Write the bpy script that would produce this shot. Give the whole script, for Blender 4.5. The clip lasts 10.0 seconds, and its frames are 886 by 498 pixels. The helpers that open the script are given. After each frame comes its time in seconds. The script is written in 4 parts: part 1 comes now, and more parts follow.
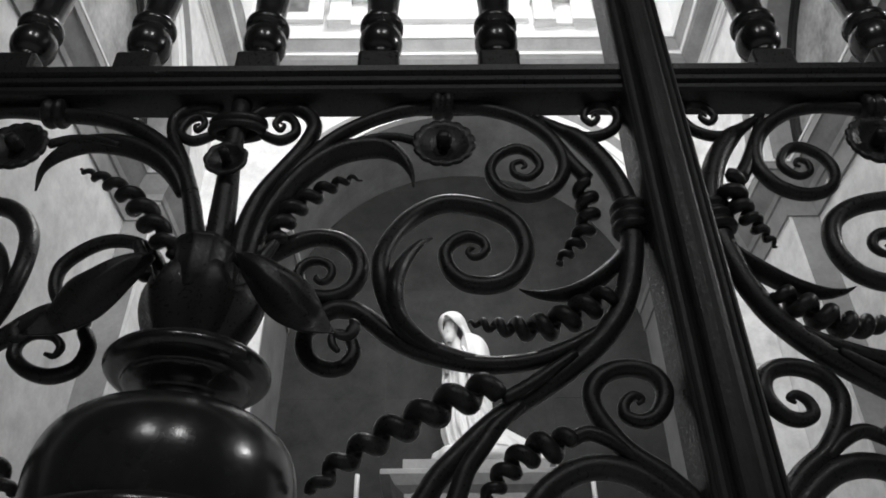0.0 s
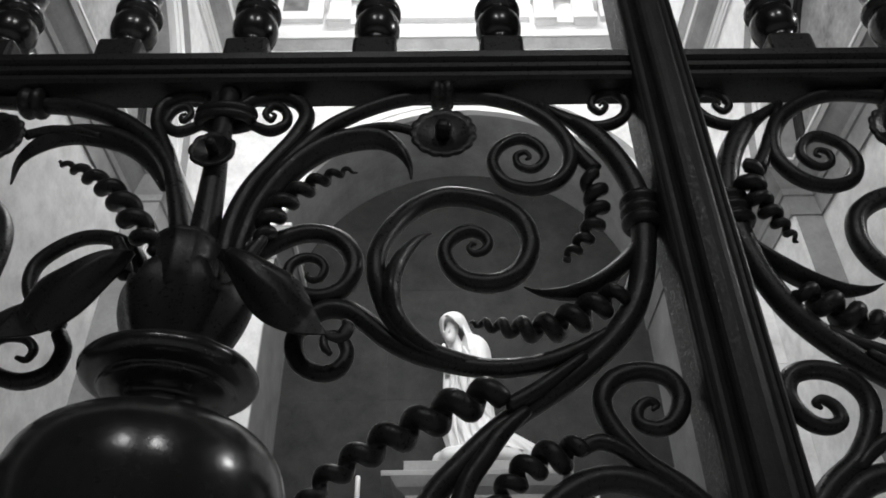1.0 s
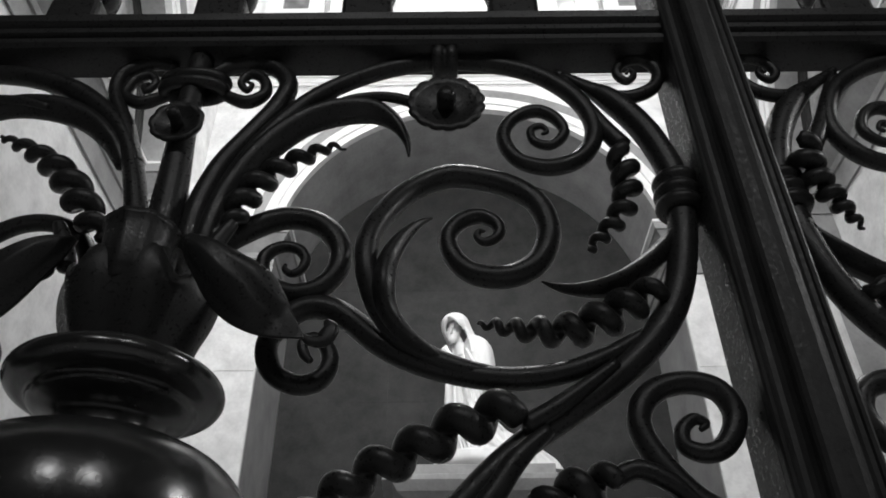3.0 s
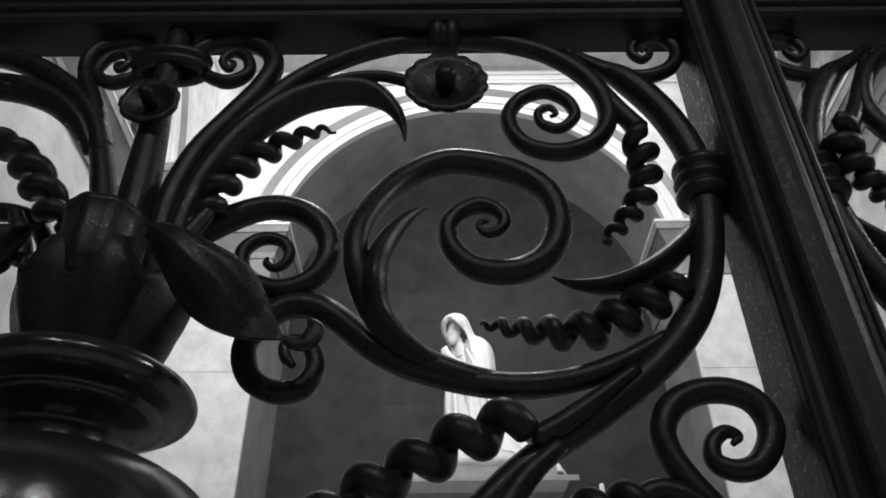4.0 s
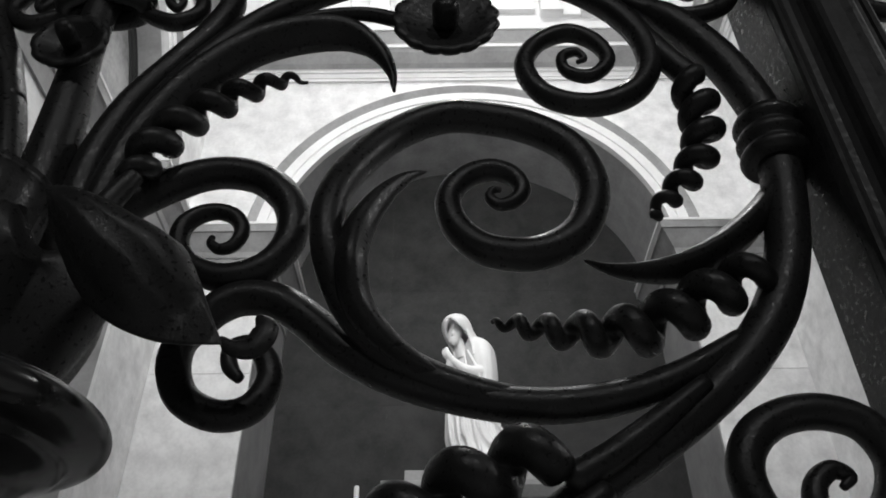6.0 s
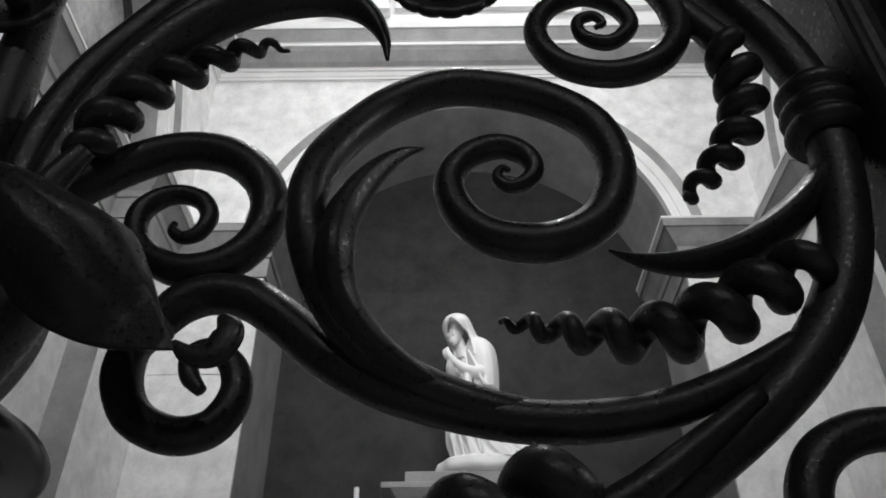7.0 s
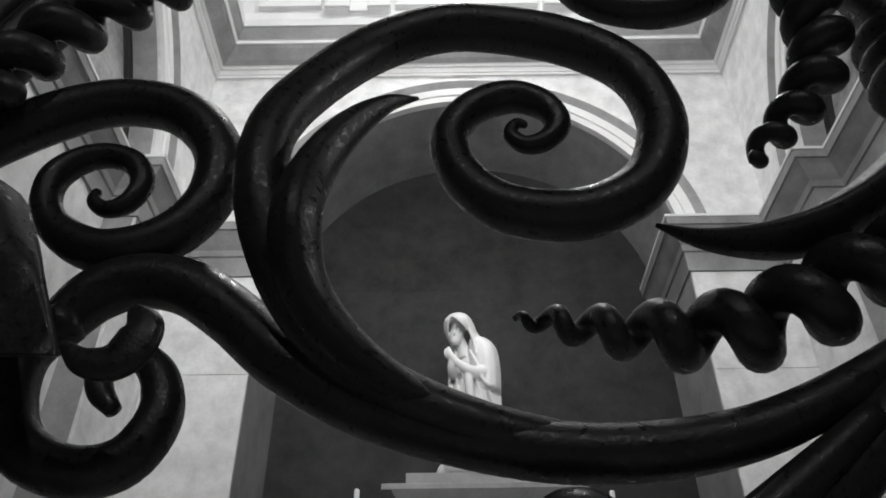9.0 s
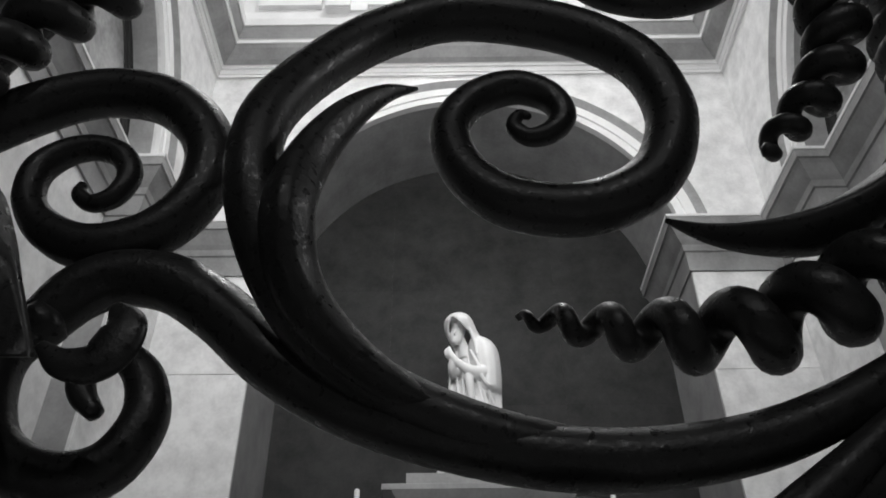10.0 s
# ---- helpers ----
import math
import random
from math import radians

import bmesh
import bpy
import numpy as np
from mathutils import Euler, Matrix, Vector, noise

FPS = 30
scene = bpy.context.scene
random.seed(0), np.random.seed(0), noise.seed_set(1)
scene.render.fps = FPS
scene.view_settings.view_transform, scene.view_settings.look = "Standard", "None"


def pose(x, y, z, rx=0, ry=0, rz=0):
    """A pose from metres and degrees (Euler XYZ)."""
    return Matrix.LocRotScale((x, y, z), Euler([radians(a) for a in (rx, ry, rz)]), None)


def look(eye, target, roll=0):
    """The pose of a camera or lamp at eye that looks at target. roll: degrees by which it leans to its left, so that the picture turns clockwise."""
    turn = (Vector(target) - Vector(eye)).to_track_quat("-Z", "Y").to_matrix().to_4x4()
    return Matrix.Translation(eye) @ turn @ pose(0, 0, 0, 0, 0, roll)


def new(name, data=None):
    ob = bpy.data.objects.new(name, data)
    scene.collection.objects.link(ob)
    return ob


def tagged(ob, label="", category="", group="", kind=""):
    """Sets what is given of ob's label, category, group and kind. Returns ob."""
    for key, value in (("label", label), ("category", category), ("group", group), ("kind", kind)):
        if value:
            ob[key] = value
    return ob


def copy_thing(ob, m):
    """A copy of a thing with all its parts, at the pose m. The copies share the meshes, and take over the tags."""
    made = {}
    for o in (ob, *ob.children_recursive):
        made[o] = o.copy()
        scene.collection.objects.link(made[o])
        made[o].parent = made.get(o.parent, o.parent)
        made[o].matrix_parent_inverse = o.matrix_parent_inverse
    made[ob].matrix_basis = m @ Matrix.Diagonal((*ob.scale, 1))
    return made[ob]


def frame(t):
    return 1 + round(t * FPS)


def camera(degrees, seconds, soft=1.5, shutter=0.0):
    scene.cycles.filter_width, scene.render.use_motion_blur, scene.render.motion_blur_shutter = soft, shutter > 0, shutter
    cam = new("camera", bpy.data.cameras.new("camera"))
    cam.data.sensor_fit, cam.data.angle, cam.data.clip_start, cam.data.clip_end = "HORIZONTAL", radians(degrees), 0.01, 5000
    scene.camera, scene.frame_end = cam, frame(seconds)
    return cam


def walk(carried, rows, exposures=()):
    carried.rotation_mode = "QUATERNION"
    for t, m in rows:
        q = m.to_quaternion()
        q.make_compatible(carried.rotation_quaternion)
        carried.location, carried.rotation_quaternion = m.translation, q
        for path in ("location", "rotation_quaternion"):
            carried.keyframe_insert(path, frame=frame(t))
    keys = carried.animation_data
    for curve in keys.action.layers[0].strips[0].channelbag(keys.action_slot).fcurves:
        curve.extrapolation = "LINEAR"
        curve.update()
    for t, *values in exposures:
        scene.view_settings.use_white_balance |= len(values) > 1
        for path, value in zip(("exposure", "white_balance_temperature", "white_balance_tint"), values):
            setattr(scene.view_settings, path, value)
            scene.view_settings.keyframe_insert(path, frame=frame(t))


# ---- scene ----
from math import sin, cos, pi, exp

# ---------------------------------------------------------------- camera
EYE = 0.7
cam = camera(58.5, 10.0, soft=1.8)
# seconds, x, y, z over the first eye, yaw, pitch, lean to the right
ROWS = [
    (0.0, 0.0000, 0.0000, 0.0000, -0.39, 37.02, 0.64),
    (0.5, 0.0011, 0.0177, 0.0111, -0.35, 37.04, 0.69),
    (1.0, 0.0013, 0.0356, 0.0220, -0.30, 37.05, 0.72),
    (1.5, 0.0011, 0.0539, 0.0334, -0.24, 37.08, 0.71),
    (2.0, 0.0013, 0.0749, 0.0460, -0.18, 37.10, 0.66),
    (2.5, 0.0009, 0.0980, 0.0601, -0.13, 37.12, 0.62),
    (4.0, 0.0018, 0.1652, 0.1017, -0.11, 37.18, 0.55),
    (4.5, 0.0017, 0.1913, 0.1168, -0.10, 37.21, 0.53),
    (5.0, 0.0014, 0.2156, 0.1329, -0.12, 37.23, 0.51),
    (5.5, 0.0025, 0.2392, 0.1466, -0.08, 37.25, 0.54),
    (7.0, 0.0026, 0.3068, 0.1885, 0.00, 37.22, 0.65),
    (7.5, 0.0030, 0.3269, 0.2006, 0.02, 37.20, 0.67),
    (8.0, 0.0033, 0.3438, 0.2109, 0.06, 37.20, 0.70),
    (8.5, 0.0033, 0.3574, 0.2190, 0.10, 37.20, 0.68),
    (9.0, 0.0033, 0.3674, 0.2248, 0.12, 37.20, 0.63),
    (9.5, 0.0034, 0.3729, 0.2281, 0.14, 37.19, 0.58),
    (10.0, 0.0034, 0.3762, 0.2301, 0.17, 37.19, 0.54),
]
walk(cam, [(t, pose(x, y, EYE + z, 0, 0, yaw) @ pose(0, 0, 0, 90 + pitch) @ pose(0, 0, 0, 0, 0, -lean))
           for t, x, y, z, yaw, pitch, lean in ROWS], exposures=[(0.0, 0.26), (2.5, 0.32), (4.2, 0.29), (5.1, 0.12), (6.0, 0.02), (7.5, -0.15), (10.0, -0.12)])

# ---------------------------------------------------------------- plan
XC, HALF = 0.245, 2.32          # middle and half width of the square chapel
XL, XR = XC - HALF, XC + HALF
YB, YF = 5.2, 0.62              # back wall and front wall, inner faces
YM = YB - HALF                  # middle of the side walls
NICHE, DEPTH, SHALLOW = 1.60, 0.87, 0.22       # half width and depth of the arched recesses
SPRING = EYE + 3.92             # springing of the arches
IMPOST = EYE + 4.09             # top of the string course
CORNICE = EYE + 5.875            # underside of the cornice
ATTIC = CORNICE + 0.55          # top of the cornice
ROOF = EYE + 9.2
GY = 0.552                      # plane of the wrought-iron gate
VX, PX = -0.196, 0.2112          # axis of the vase, axis of the meeting stiles

# ---------------------------------------------------------------- light
world = bpy.data.worlds.new("world")
scene.world = world
world.use_nodes = True
world.node_tree.nodes["Background"].inputs[0].default_value = (1, 1, 1, 1)
world.node_tree.nodes["Background"].inputs[1].default_value = 0.0


def lamp(name, kind, energy, m, size=0.3, size_y=None, spot=None):
    data = bpy.data.lights.new(name, kind)
    data.energy = energy
    if kind == "AREA":
        data.shape, data.size, data.size_y = "RECTANGLE", size, size_y or size
    else:
        data.shadow_soft_size = size
    if spot:
        data.spot_size, data.spot_blend = radians(spot), 0.6
    ob = new(name, data)
    ob.matrix_world = m
    return ob


# overhead lamp, fill by the front wall, the spot on the statue, two lamps in the nave
# unseen lamp added under the closed roof to light the attic and walls
lamp("skylight", "AREA", 140, look((XC, YM, ROOF - 0.06), (XC, YM, 0)), 1.3)
# two unseen floods added inside the front wall to brighten back wall and soffit
for dx in (-1.25, 0.55):
    flood = lamp("cornice_flood", "AREA", 23, look((XC + dx, YF + 0.35, EYE + 4.7), (XC + dx * 0.8, YB, EYE + 4.1)), 0.5)
    flood.data.spread = radians(95)
lamp("statue_spot", "SPOT", 118, look((XC + 1.9, YM + 0.9, ATTIC + 0.5), (0.1, 5.55, EYE + 3.0)), 0.05, spot=16)
lamp("nave_lamp", "AREA", 4.8, look((-0.42, -1.91, EYE + 2.03), (-0.18, 0.46, EYE + 0.21)), 0.07)
lamp("nave_lamp", "AREA", 5.0, look((0.72, -1.73, EYE + 2.05), (-0.16, 0.46, EYE + 0.21)), 0.08)
lamp("wall_lamp", "AREA", 7.0, look((2.30, 0.24, EYE + 1.72), (-0.13, 0.49, EYE + 0.21)), 0.08)


# ---------------------------------------------------------------- materials
def material(name, dark, light, rough=(0.5, 0.6), scale=4.0, bump=0.1, grain=60.0, metal=0.0, spec=0.5, veins=0.0, vary=0.0, worn_glints=0.0, relief=0.01, pits=0.0):
    """A grey procedural surface: clouds, veins and grain between two values, with a fine relief."""
    m = bpy.data.materials.new(name)
    m.use_nodes = True
    n, l = m.node_tree.nodes, m.node_tree.links
    b = n["Principled BSDF"]
    b.inputs["Metallic"].default_value = metal
    b.inputs["Specular IOR Level"].default_value = spec
    tc = n.new("ShaderNodeTexCoord")
    big = n.new("ShaderNodeTexNoise")
    big.inputs["Scale"].default_value, big.inputs["Detail"].default_value, big.inputs["Roughness"].default_value = scale, 8, 0.6
    fine = n.new("ShaderNodeTexNoise")
    fine.inputs["Scale"].default_value, fine.inputs["Detail"].default_value = grain, 4
    l.new(tc.outputs["Object"], big.inputs["Vector"])
    l.new(tc.outputs["Object"], fine.inputs["Vector"])
    mix = n.new("ShaderNodeMath")
    mix.operation = "MULTIPLY_ADD"
    mix.inputs[1].default_value = 0.3
    l.new(fine.outputs[0], mix.inputs[0])
    l.new(big.outputs[0], mix.inputs[2])
    value = mix.outputs[0]
    if veins:
        v = n.new("ShaderNodeTexNoise")
        v.noise_type = "RIDGED_MULTIFRACTAL"
        v.inputs["Scale"].default_value, v.inputs["Detail"].default_value, v.inputs["Distortion"].default_value = scale * 0.7, 6, 1.4
        l.new(tc.outputs["Object"], v.inputs["Vector"])
        sub = n.new("ShaderNodeMath")
        sub.operation = "MULTIPLY_ADD"
        sub.inputs[1].default_value = -veins
        l.new(v.outputs[0], sub.inputs[0])
        l.new(value, sub.inputs[2])
        value = sub.outputs[0]
    if vary:
        info = n.new("ShaderNodeObjectInfo")
        add = n.new("ShaderNodeMath")
        add.operation = "MULTIPLY_ADD"
        add.inputs[1].default_value = vary
        l.new(info.outputs["Random"], add.inputs[0])
        l.new(value, add.inputs[2])
        value = add.outputs[0]
    ramp = n.new("ShaderNodeValToRGB")
    ramp.color_ramp.elements[0].position, ramp.color_ramp.elements[1].position = 0.42, 0.88
    ramp.color_ramp.elements[0].color = (dark, dark, dark, 1)
    ramp.color_ramp.elements[1].color = (light, light, light, 1)
    # pale specks: worn paint, and glints of the rough iron put into the colour
    if worn_glints:
        for place, level in ((0.83, light), (0.91, worn_glints)):
            e = ramp.color_ramp.elements.new(place)
            e.color = (level, level, level, 1)
    l.new(value, ramp.inputs[0])
    l.new(ramp.outputs[0], b.inputs["Base Color"])
    r = n.new("ShaderNodeMapRange")
    r.inputs["To Min"].default_value, r.inputs["To Max"].default_value = rough
    if pits:
        r.inputs["From Min"].default_value, r.inputs["From Max"].default_value = 0.46, 0.70
    l.new(fine.outputs[0], r.inputs["Value"])
    l.new(r.outputs[0], b.inputs["Roughness"])
    bm = n.new("ShaderNodeBump")
    bm.inputs["Strength"].default_value, bm.inputs["Distance"].default_value = bump, relief
    l.new(mix.outputs[0], bm.inputs["Height"])
    if pits:
        # hammered and flaking paint: small crisp dents over the broad unevenness
        dents = n.new("ShaderNodeTexNoise")
        dents.inputs["Scale"].default_value, dents.inputs["Detail"].default_value, dents.inputs["Roughness"].default_value = pits, 3, 0.65
        l.new(tc.outputs["Object"], dents.inputs["Vector"])
        small = n.new("ShaderNodeBump")
        small.inputs["Strength"].default_value, small.inputs["Distance"].default_value = 0.17, 0.0009
        l.new(dents.outputs[0], small.inputs["Height"])
        l.new(small.outputs[0], bm.inputs["Normal"])
    l.new(bm.outputs[0], b.inputs["Normal"])
    return m


IRON = material("black_iron", 0.018, 0.032, (0.46, 0.17), 45, 0.14, 420, metal=0.0, spec=0.42, worn_glints=0.13, relief=0.0024, pits=900)
WORN = material("worn_strip", 0.022, 0.044, (0.50, 0.28), 30, 0.14, 300, spec=0.30, worn_glints=0.12, relief=0.002, pits=700)
BRONZE = material("dark_bronze", 0.018, 0.038, (0.19, 0.27), 20, 0.04, 200, spec=0.95)
MARBLE = material("pale_marble", 0.57, 0.86, (0.35, 0.5), 6.0, 0.03, 45, veins=0.28, vary=0.12)
GREY_MARBLE = material("grey_marble", 0.20, 0.36, (0.40, 0.55), 3.4, 0.03, 40, veins=0.16, vary=0.08, spec=0.35)
WHITE = material("white_stucco", 0.70, 0.84, (0.55, 0.7), 3, 0.05, 50)
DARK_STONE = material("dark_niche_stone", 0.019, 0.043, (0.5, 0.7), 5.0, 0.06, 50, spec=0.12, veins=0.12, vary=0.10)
STATUE = material("statue_marble", 0.74, 0.86, (0.35, 0.45), 6, 0.03, 80)
PICTURE = material("faded_fresco", 0.03, 0.30, (0.6, 0.7), 2.4, 0.02, 12)
FRESCO = material("grey_fresco", 0.12, 0.52, (0.6, 0.75), 2.0, 0.03, 24, veins=0.18)
PAVING = material("floor_marble", 0.25, 0.45, (0.25, 0.4), 2, 0.02, 40, vary=0.1)
PLASTER = material("nave_plaster", 0.2, 0.32, (0.7, 0.8), 1.5, 0.05, 30)
WAX = material("candle_wax", 0.7, 0.8, (0.4, 0.5), 10, 0.02, 60)


# ---------------------------------------------------------------- mesh helpers
def finish(bm, name, mat, parent=None, label="", smooth=True, bevel=0.0):
    bmesh.ops.recalc_face_normals(bm, faces=bm.faces)
    me = bpy.data.meshes.new(name)
    bm.to_mesh(me)
    bm.free()
    if smooth:
        me.polygons.foreach_set("use_smooth", [True] * len(me.polygons))
    me.materials.append(mat)
    ob = new(name, me)
    if parent is not None:
        ob.parent = parent
    if label:
        ob["label"] = label
    if bevel:
        b = ob.modifiers.new("bevel", "BEVEL")
        b.width, b.segments, b.limit_method, b.angle_limit = bevel, 2, "ANGLE", radians(35)
    return ob


def part(name, bm, mat, parent, label="", smooth=True, bevel=0.0):
    return finish(bm, name, mat, parent, label, smooth, bevel)


def thing(name, x, y, z, label, category, group="", kind=""):
    ob = new(name)
    ob.location = (x, y, z)
    ob.empty_display_size = 0.1
    return tagged(ob, label, category, group, kind)


def box(bm, x0, x1, y0, y1, z0, z1):
    v = [bm.verts.new((x, y, z)) for x in (x0, x1) for y in (y0, y1) for z in (z0, z1)]
    for f in ((0, 1, 3, 2), (4, 6, 7, 5), (0, 4, 5, 1), (2, 3, 7, 6), (0, 2, 6, 4), (1, 5, 7, 3)):
        bm.faces.new([v[i] for i in f])
    return v


def boxed(x0, x1, y0, y1, z0, z1):
    bm = bmesh.new()
    box(bm, x0, x1, y0, y1, z0, z1)
    return bm


def spline(points, step=5, dims=2):
    """A centripetal Catmull-Rom curve through points of any dimension."""
    p = [np.array(q, float) for q in points]
    p = [2 * p[0] - p[1]] + p + [2 * p[-1] - p[-2]]
    out = []
    for i in range(1, len(p) - 2):
        a, b, c, d = p[i - 1:i + 3]
        t1 = max(np.linalg.norm((b - a)[:dims]), 1e-6) ** 0.5
        t2 = t1 + max(np.linalg.norm((c - b)[:dims]), 1e-6) ** 0.5
        t3 = t2 + max(np.linalg.norm((d - c)[:dims]), 1e-6) ** 0.5
        for k in range(step):
            t = t1 + (t2 - t1) * k / step
            a1, a2, a3 = a + (b - a) * t / t1, b + (c - b) * (t - t1) / (t2 - t1), c + (d - c) * (t - t2) / (t3 - t2)
            b1, b2 = a1 + (a2 - a1) * t / t2, a2 + (a3 - a2) * (t - t1) / (t3 - t1)
            out.append(b1 + (b2 - b1) * (t - t1) / (t2 - t1))
    out.append(p[-2])
    return out


def tube(bm, pts, rad, sides=14, depth=None, keel=0.0):
    """Sweep along pts. rad: radius per point; depth: the radius across the plane of the gate where it differs; keel: a raised ridge."""
    pts = [Vector(q) for q in pts]
    rings, up = [], Vector((0, 1, 0))
    n = len(pts)
    for i, q in enumerate(pts):
        t = (pts[min(i + 1, n - 1)] - pts[max(i - 1, 0)]).normalized()
        if abs(t.dot(up)) > 0.99:
            up = Vector((0, 0, 1)).cross(t).normalized()
        side = up.cross(t).normalized()
        b = t.cross(side).normalized()
        up = b if depth is None else up
        r, d = rad[i], (rad[i] if depth is None else depth[i])
        ring = []
        for k in range(sides):
            a = 2 * pi * k / sides
            w = 1 + keel * max(0, -sin(a)) ** 6
            ring.append(bm.verts.new(q + side * (r * cos(a)) + b * (d * sin(a) * w)))
        rings.append(ring)
    for r0, r1 in zip(rings, rings[1:]):
        for k in range(sides):
            bm.faces.new((r0[k], r0[(k + 1) % sides], r1[(k + 1) % sides], r1[k]))
    for ring, q, sign in ((rings[0], pts[0] * 2 - pts[1], 1), (rings[-1], pts[-1] * 2 - pts[-2], -1)):
        c = sum((v.co for v in ring), Vector()) / sides
        r = (ring[0].co - c).length
        dirn = (q - c)
        tip = bm.verts.new(c + (dirn.normalized() * r * 0.5 if dirn.length > 1e-6 else Vector()))
        for k in range(sides):
            bm.faces.new((ring[k], ring[(k + 1) % sides], tip))


def lathe(bm, profile, cx=0, cy=0, sides=40, lobes=0, depth=0.0):
    rings = []
    for r, z in profile:
        rings.append([bm.verts.new((cx + r * (1 + depth * cos(lobes * a)) * cos(a), cy + r * (1 + depth * cos(lobes * a)) * sin(a), z))
                      for a in (2 * pi * k / sides for k in range(sides))])
    for r0, r1 in zip(rings, rings[1:]):
        for k in range(sides):
            bm.faces.new((r0[k], r0[(k + 1) % sides], r1[(k + 1) % sides], r1[k]))
    bm.faces.new(rings[0][::-1])
    bm.faces.new(rings[-1])


def smooth_profile(points, step=5):
    return [(max(r, 0.0005), z) for r, z in spline(points, step)]


def moulding(bm, path, profile, closed=False, only=None):
    """Profile rows (out, z) swept along a plan path with mitred corners; out is to the right of the way."""
    n = len(path)
    rings = []
    for i, p in enumerate(path):
        p = Vector(p)
        a = Vector(path[i - 1]) if (i or closed) else None
        b = Vector(path[(i + 1) % n]) if (i < n - 1 or closed) else None
        d0 = (p - a).normalized() if a is not None else (b - p).normalized()
        d1 = (b - p).normalized() if b is not None else d0
        n0, n1 = Vector((d0.y, -d0.x)), Vector((d1.y, -d1.x))
        m = (n0 + n1) / (1 + n0.dot(n1))
        rings.append([bm.verts.new((p.x + m.x * o, p.y + m.y * o, z)) for o, z in profile])
    for i in range(n if closed else n - 1):
        r0, r1 = rings[i], rings[(i + 1) % n]
        for k in range(len(profile) - 1):
            if only is None or k in only:
                bm.faces.new((r0[k], r1[k], r1[k + 1], r0[k + 1]))
    bmesh.ops.delete(bm, geom=[v for v in bm.verts if not v.link_faces], context="VERTS")


def arched(bm, m, u0, u1, v0, v1, c, r, spring, thick, steps=48):
    """A wall slab with an arched opening: u across, v up, w into the wall, placed by m."""
    def vert(u, v, w):
        return bm.verts.new(m @ Vector((u, v, w)))
    arc = [(c - r * cos(pi * i / steps), spring + r * sin(pi * i / steps)) for i in range(steps + 1)]
    low = [(c - r, v0)] + arc + [(c + r, v0)]
    front, back = [vert(u, v, 0) for u, v in low], [vert(u, v, thick) for u, v in low]
    for a, b, e, f in zip(front, front[1:], back, back[1:]):
        bm.faces.new((a, b, f, e))
    for row, w in ((front, 0), (back, thick)):
        tops = [vert(u, v1, w) for u, v in arc]
        for i in range(steps):
            bm.faces.new((row[i + 1], row[i + 2], tops[i + 1], tops[i]))
        for u_out, side, k in ((u0, 1, 0), (u1, -2, steps)):
            a, b = vert(u_out, v0, w), vert(u_out, v1, w)
            s = vert(u_out, spring, w)
            bm.faces.new((a, row[0 if side == 1 else -1], row[side], s))
            bm.faces.new((s, row[side], tops[k], b))


def archivolt(bm, m, c, spring, profile, steps=56, start=0.10, only=None):
    rings = []
    for i in range(steps + 1):
        a = start + (pi - 2 * start) * i / steps
        rings.append([bm.verts.new(m @ Vector((c - r * cos(a), spring + r * sin(a), -o))) for r, o in profile])
    for r0, r1 in zip(rings, rings[1:]):
        for k in range(len(profile) - 1):
            if only is None or k in only:
                bm.faces.new((r0[k], r1[k], r1[k + 1], r0[k + 1]))
    bmesh.ops.delete(bm, geom=[v for v in bm.verts if not v.link_faces], context="VERTS")


# ---------------------------------------------------------------- chapel
# local frames of the walls: u to the right, v up, w into the wall
def wall_frame(origin, right, into):
    m = Matrix.Identity(4)
    m.col[0][:3], m.col[1][:3], m.col[2][:3], m.col[3][:3] = right, (0, 0, 1), into, origin
    return m


BACK = wall_frame((XC, YB, 0), (1, 0, 0), (0, 1, 0))
LEFT = wall_frame((XL, YM, 0), (0, 1, 0), (-1, 0, 0))
RIGHT = wall_frame((XR, YM, 0), (0, -1, 0), (1, 0, 0))
FRONT = wall_frame((XC, YF, 0), (-1, 0, 0), (0, -1, 0))

tagged(finish(boxed(-6, 6, -6, 8, -0.2, 0.0), "floor", PAVING, smooth=False), "pale polished stone floor", "floor", kind="structure")

VOLT = [(1.60, 0.0), (1.60, 0.035), (1.655, 0.038), (1.66, 0.03), (1.668, 0.03), (1.672, 0.046), (1.735, 0.052), (1.74, 0.045),
        (1.752, 0.045), (1.775, 0.058), (1.812, 0.078), (1.818, 0.078), (1.822, 0.0)]


def chapel_wall(name, frame_m, u0, u1, label):
    bm = bmesh.new()
    arched(bm, frame_m, u0, u1, 0.0, CORNICE + 0.3, 0, NICHE if name != "wall_south" else 1.69, SPRING, DEPTH if name == "wall_north" else SHALLOW)
    ob = tagged(finish(bm, name, MARBLE, smooth=False), label, "wall", kind="structure")
    return ob


wall_north = chapel_wall("wall_north", BACK, -HALF - 1, HALF + 1, "pale marble wall with a round-arched recess")
wall_west = chapel_wall("wall_west", LEFT, -HALF, HALF, "pale marble side wall with a round arch")
wall_east = chapel_wall("wall_east", RIGHT, -HALF, HALF, "pale marble side wall with a round arch")
wall_south = chapel_wall("wall_south", FRONT, -HALF - 1, HALF + 1, "marble wall with the gated entrance arch")

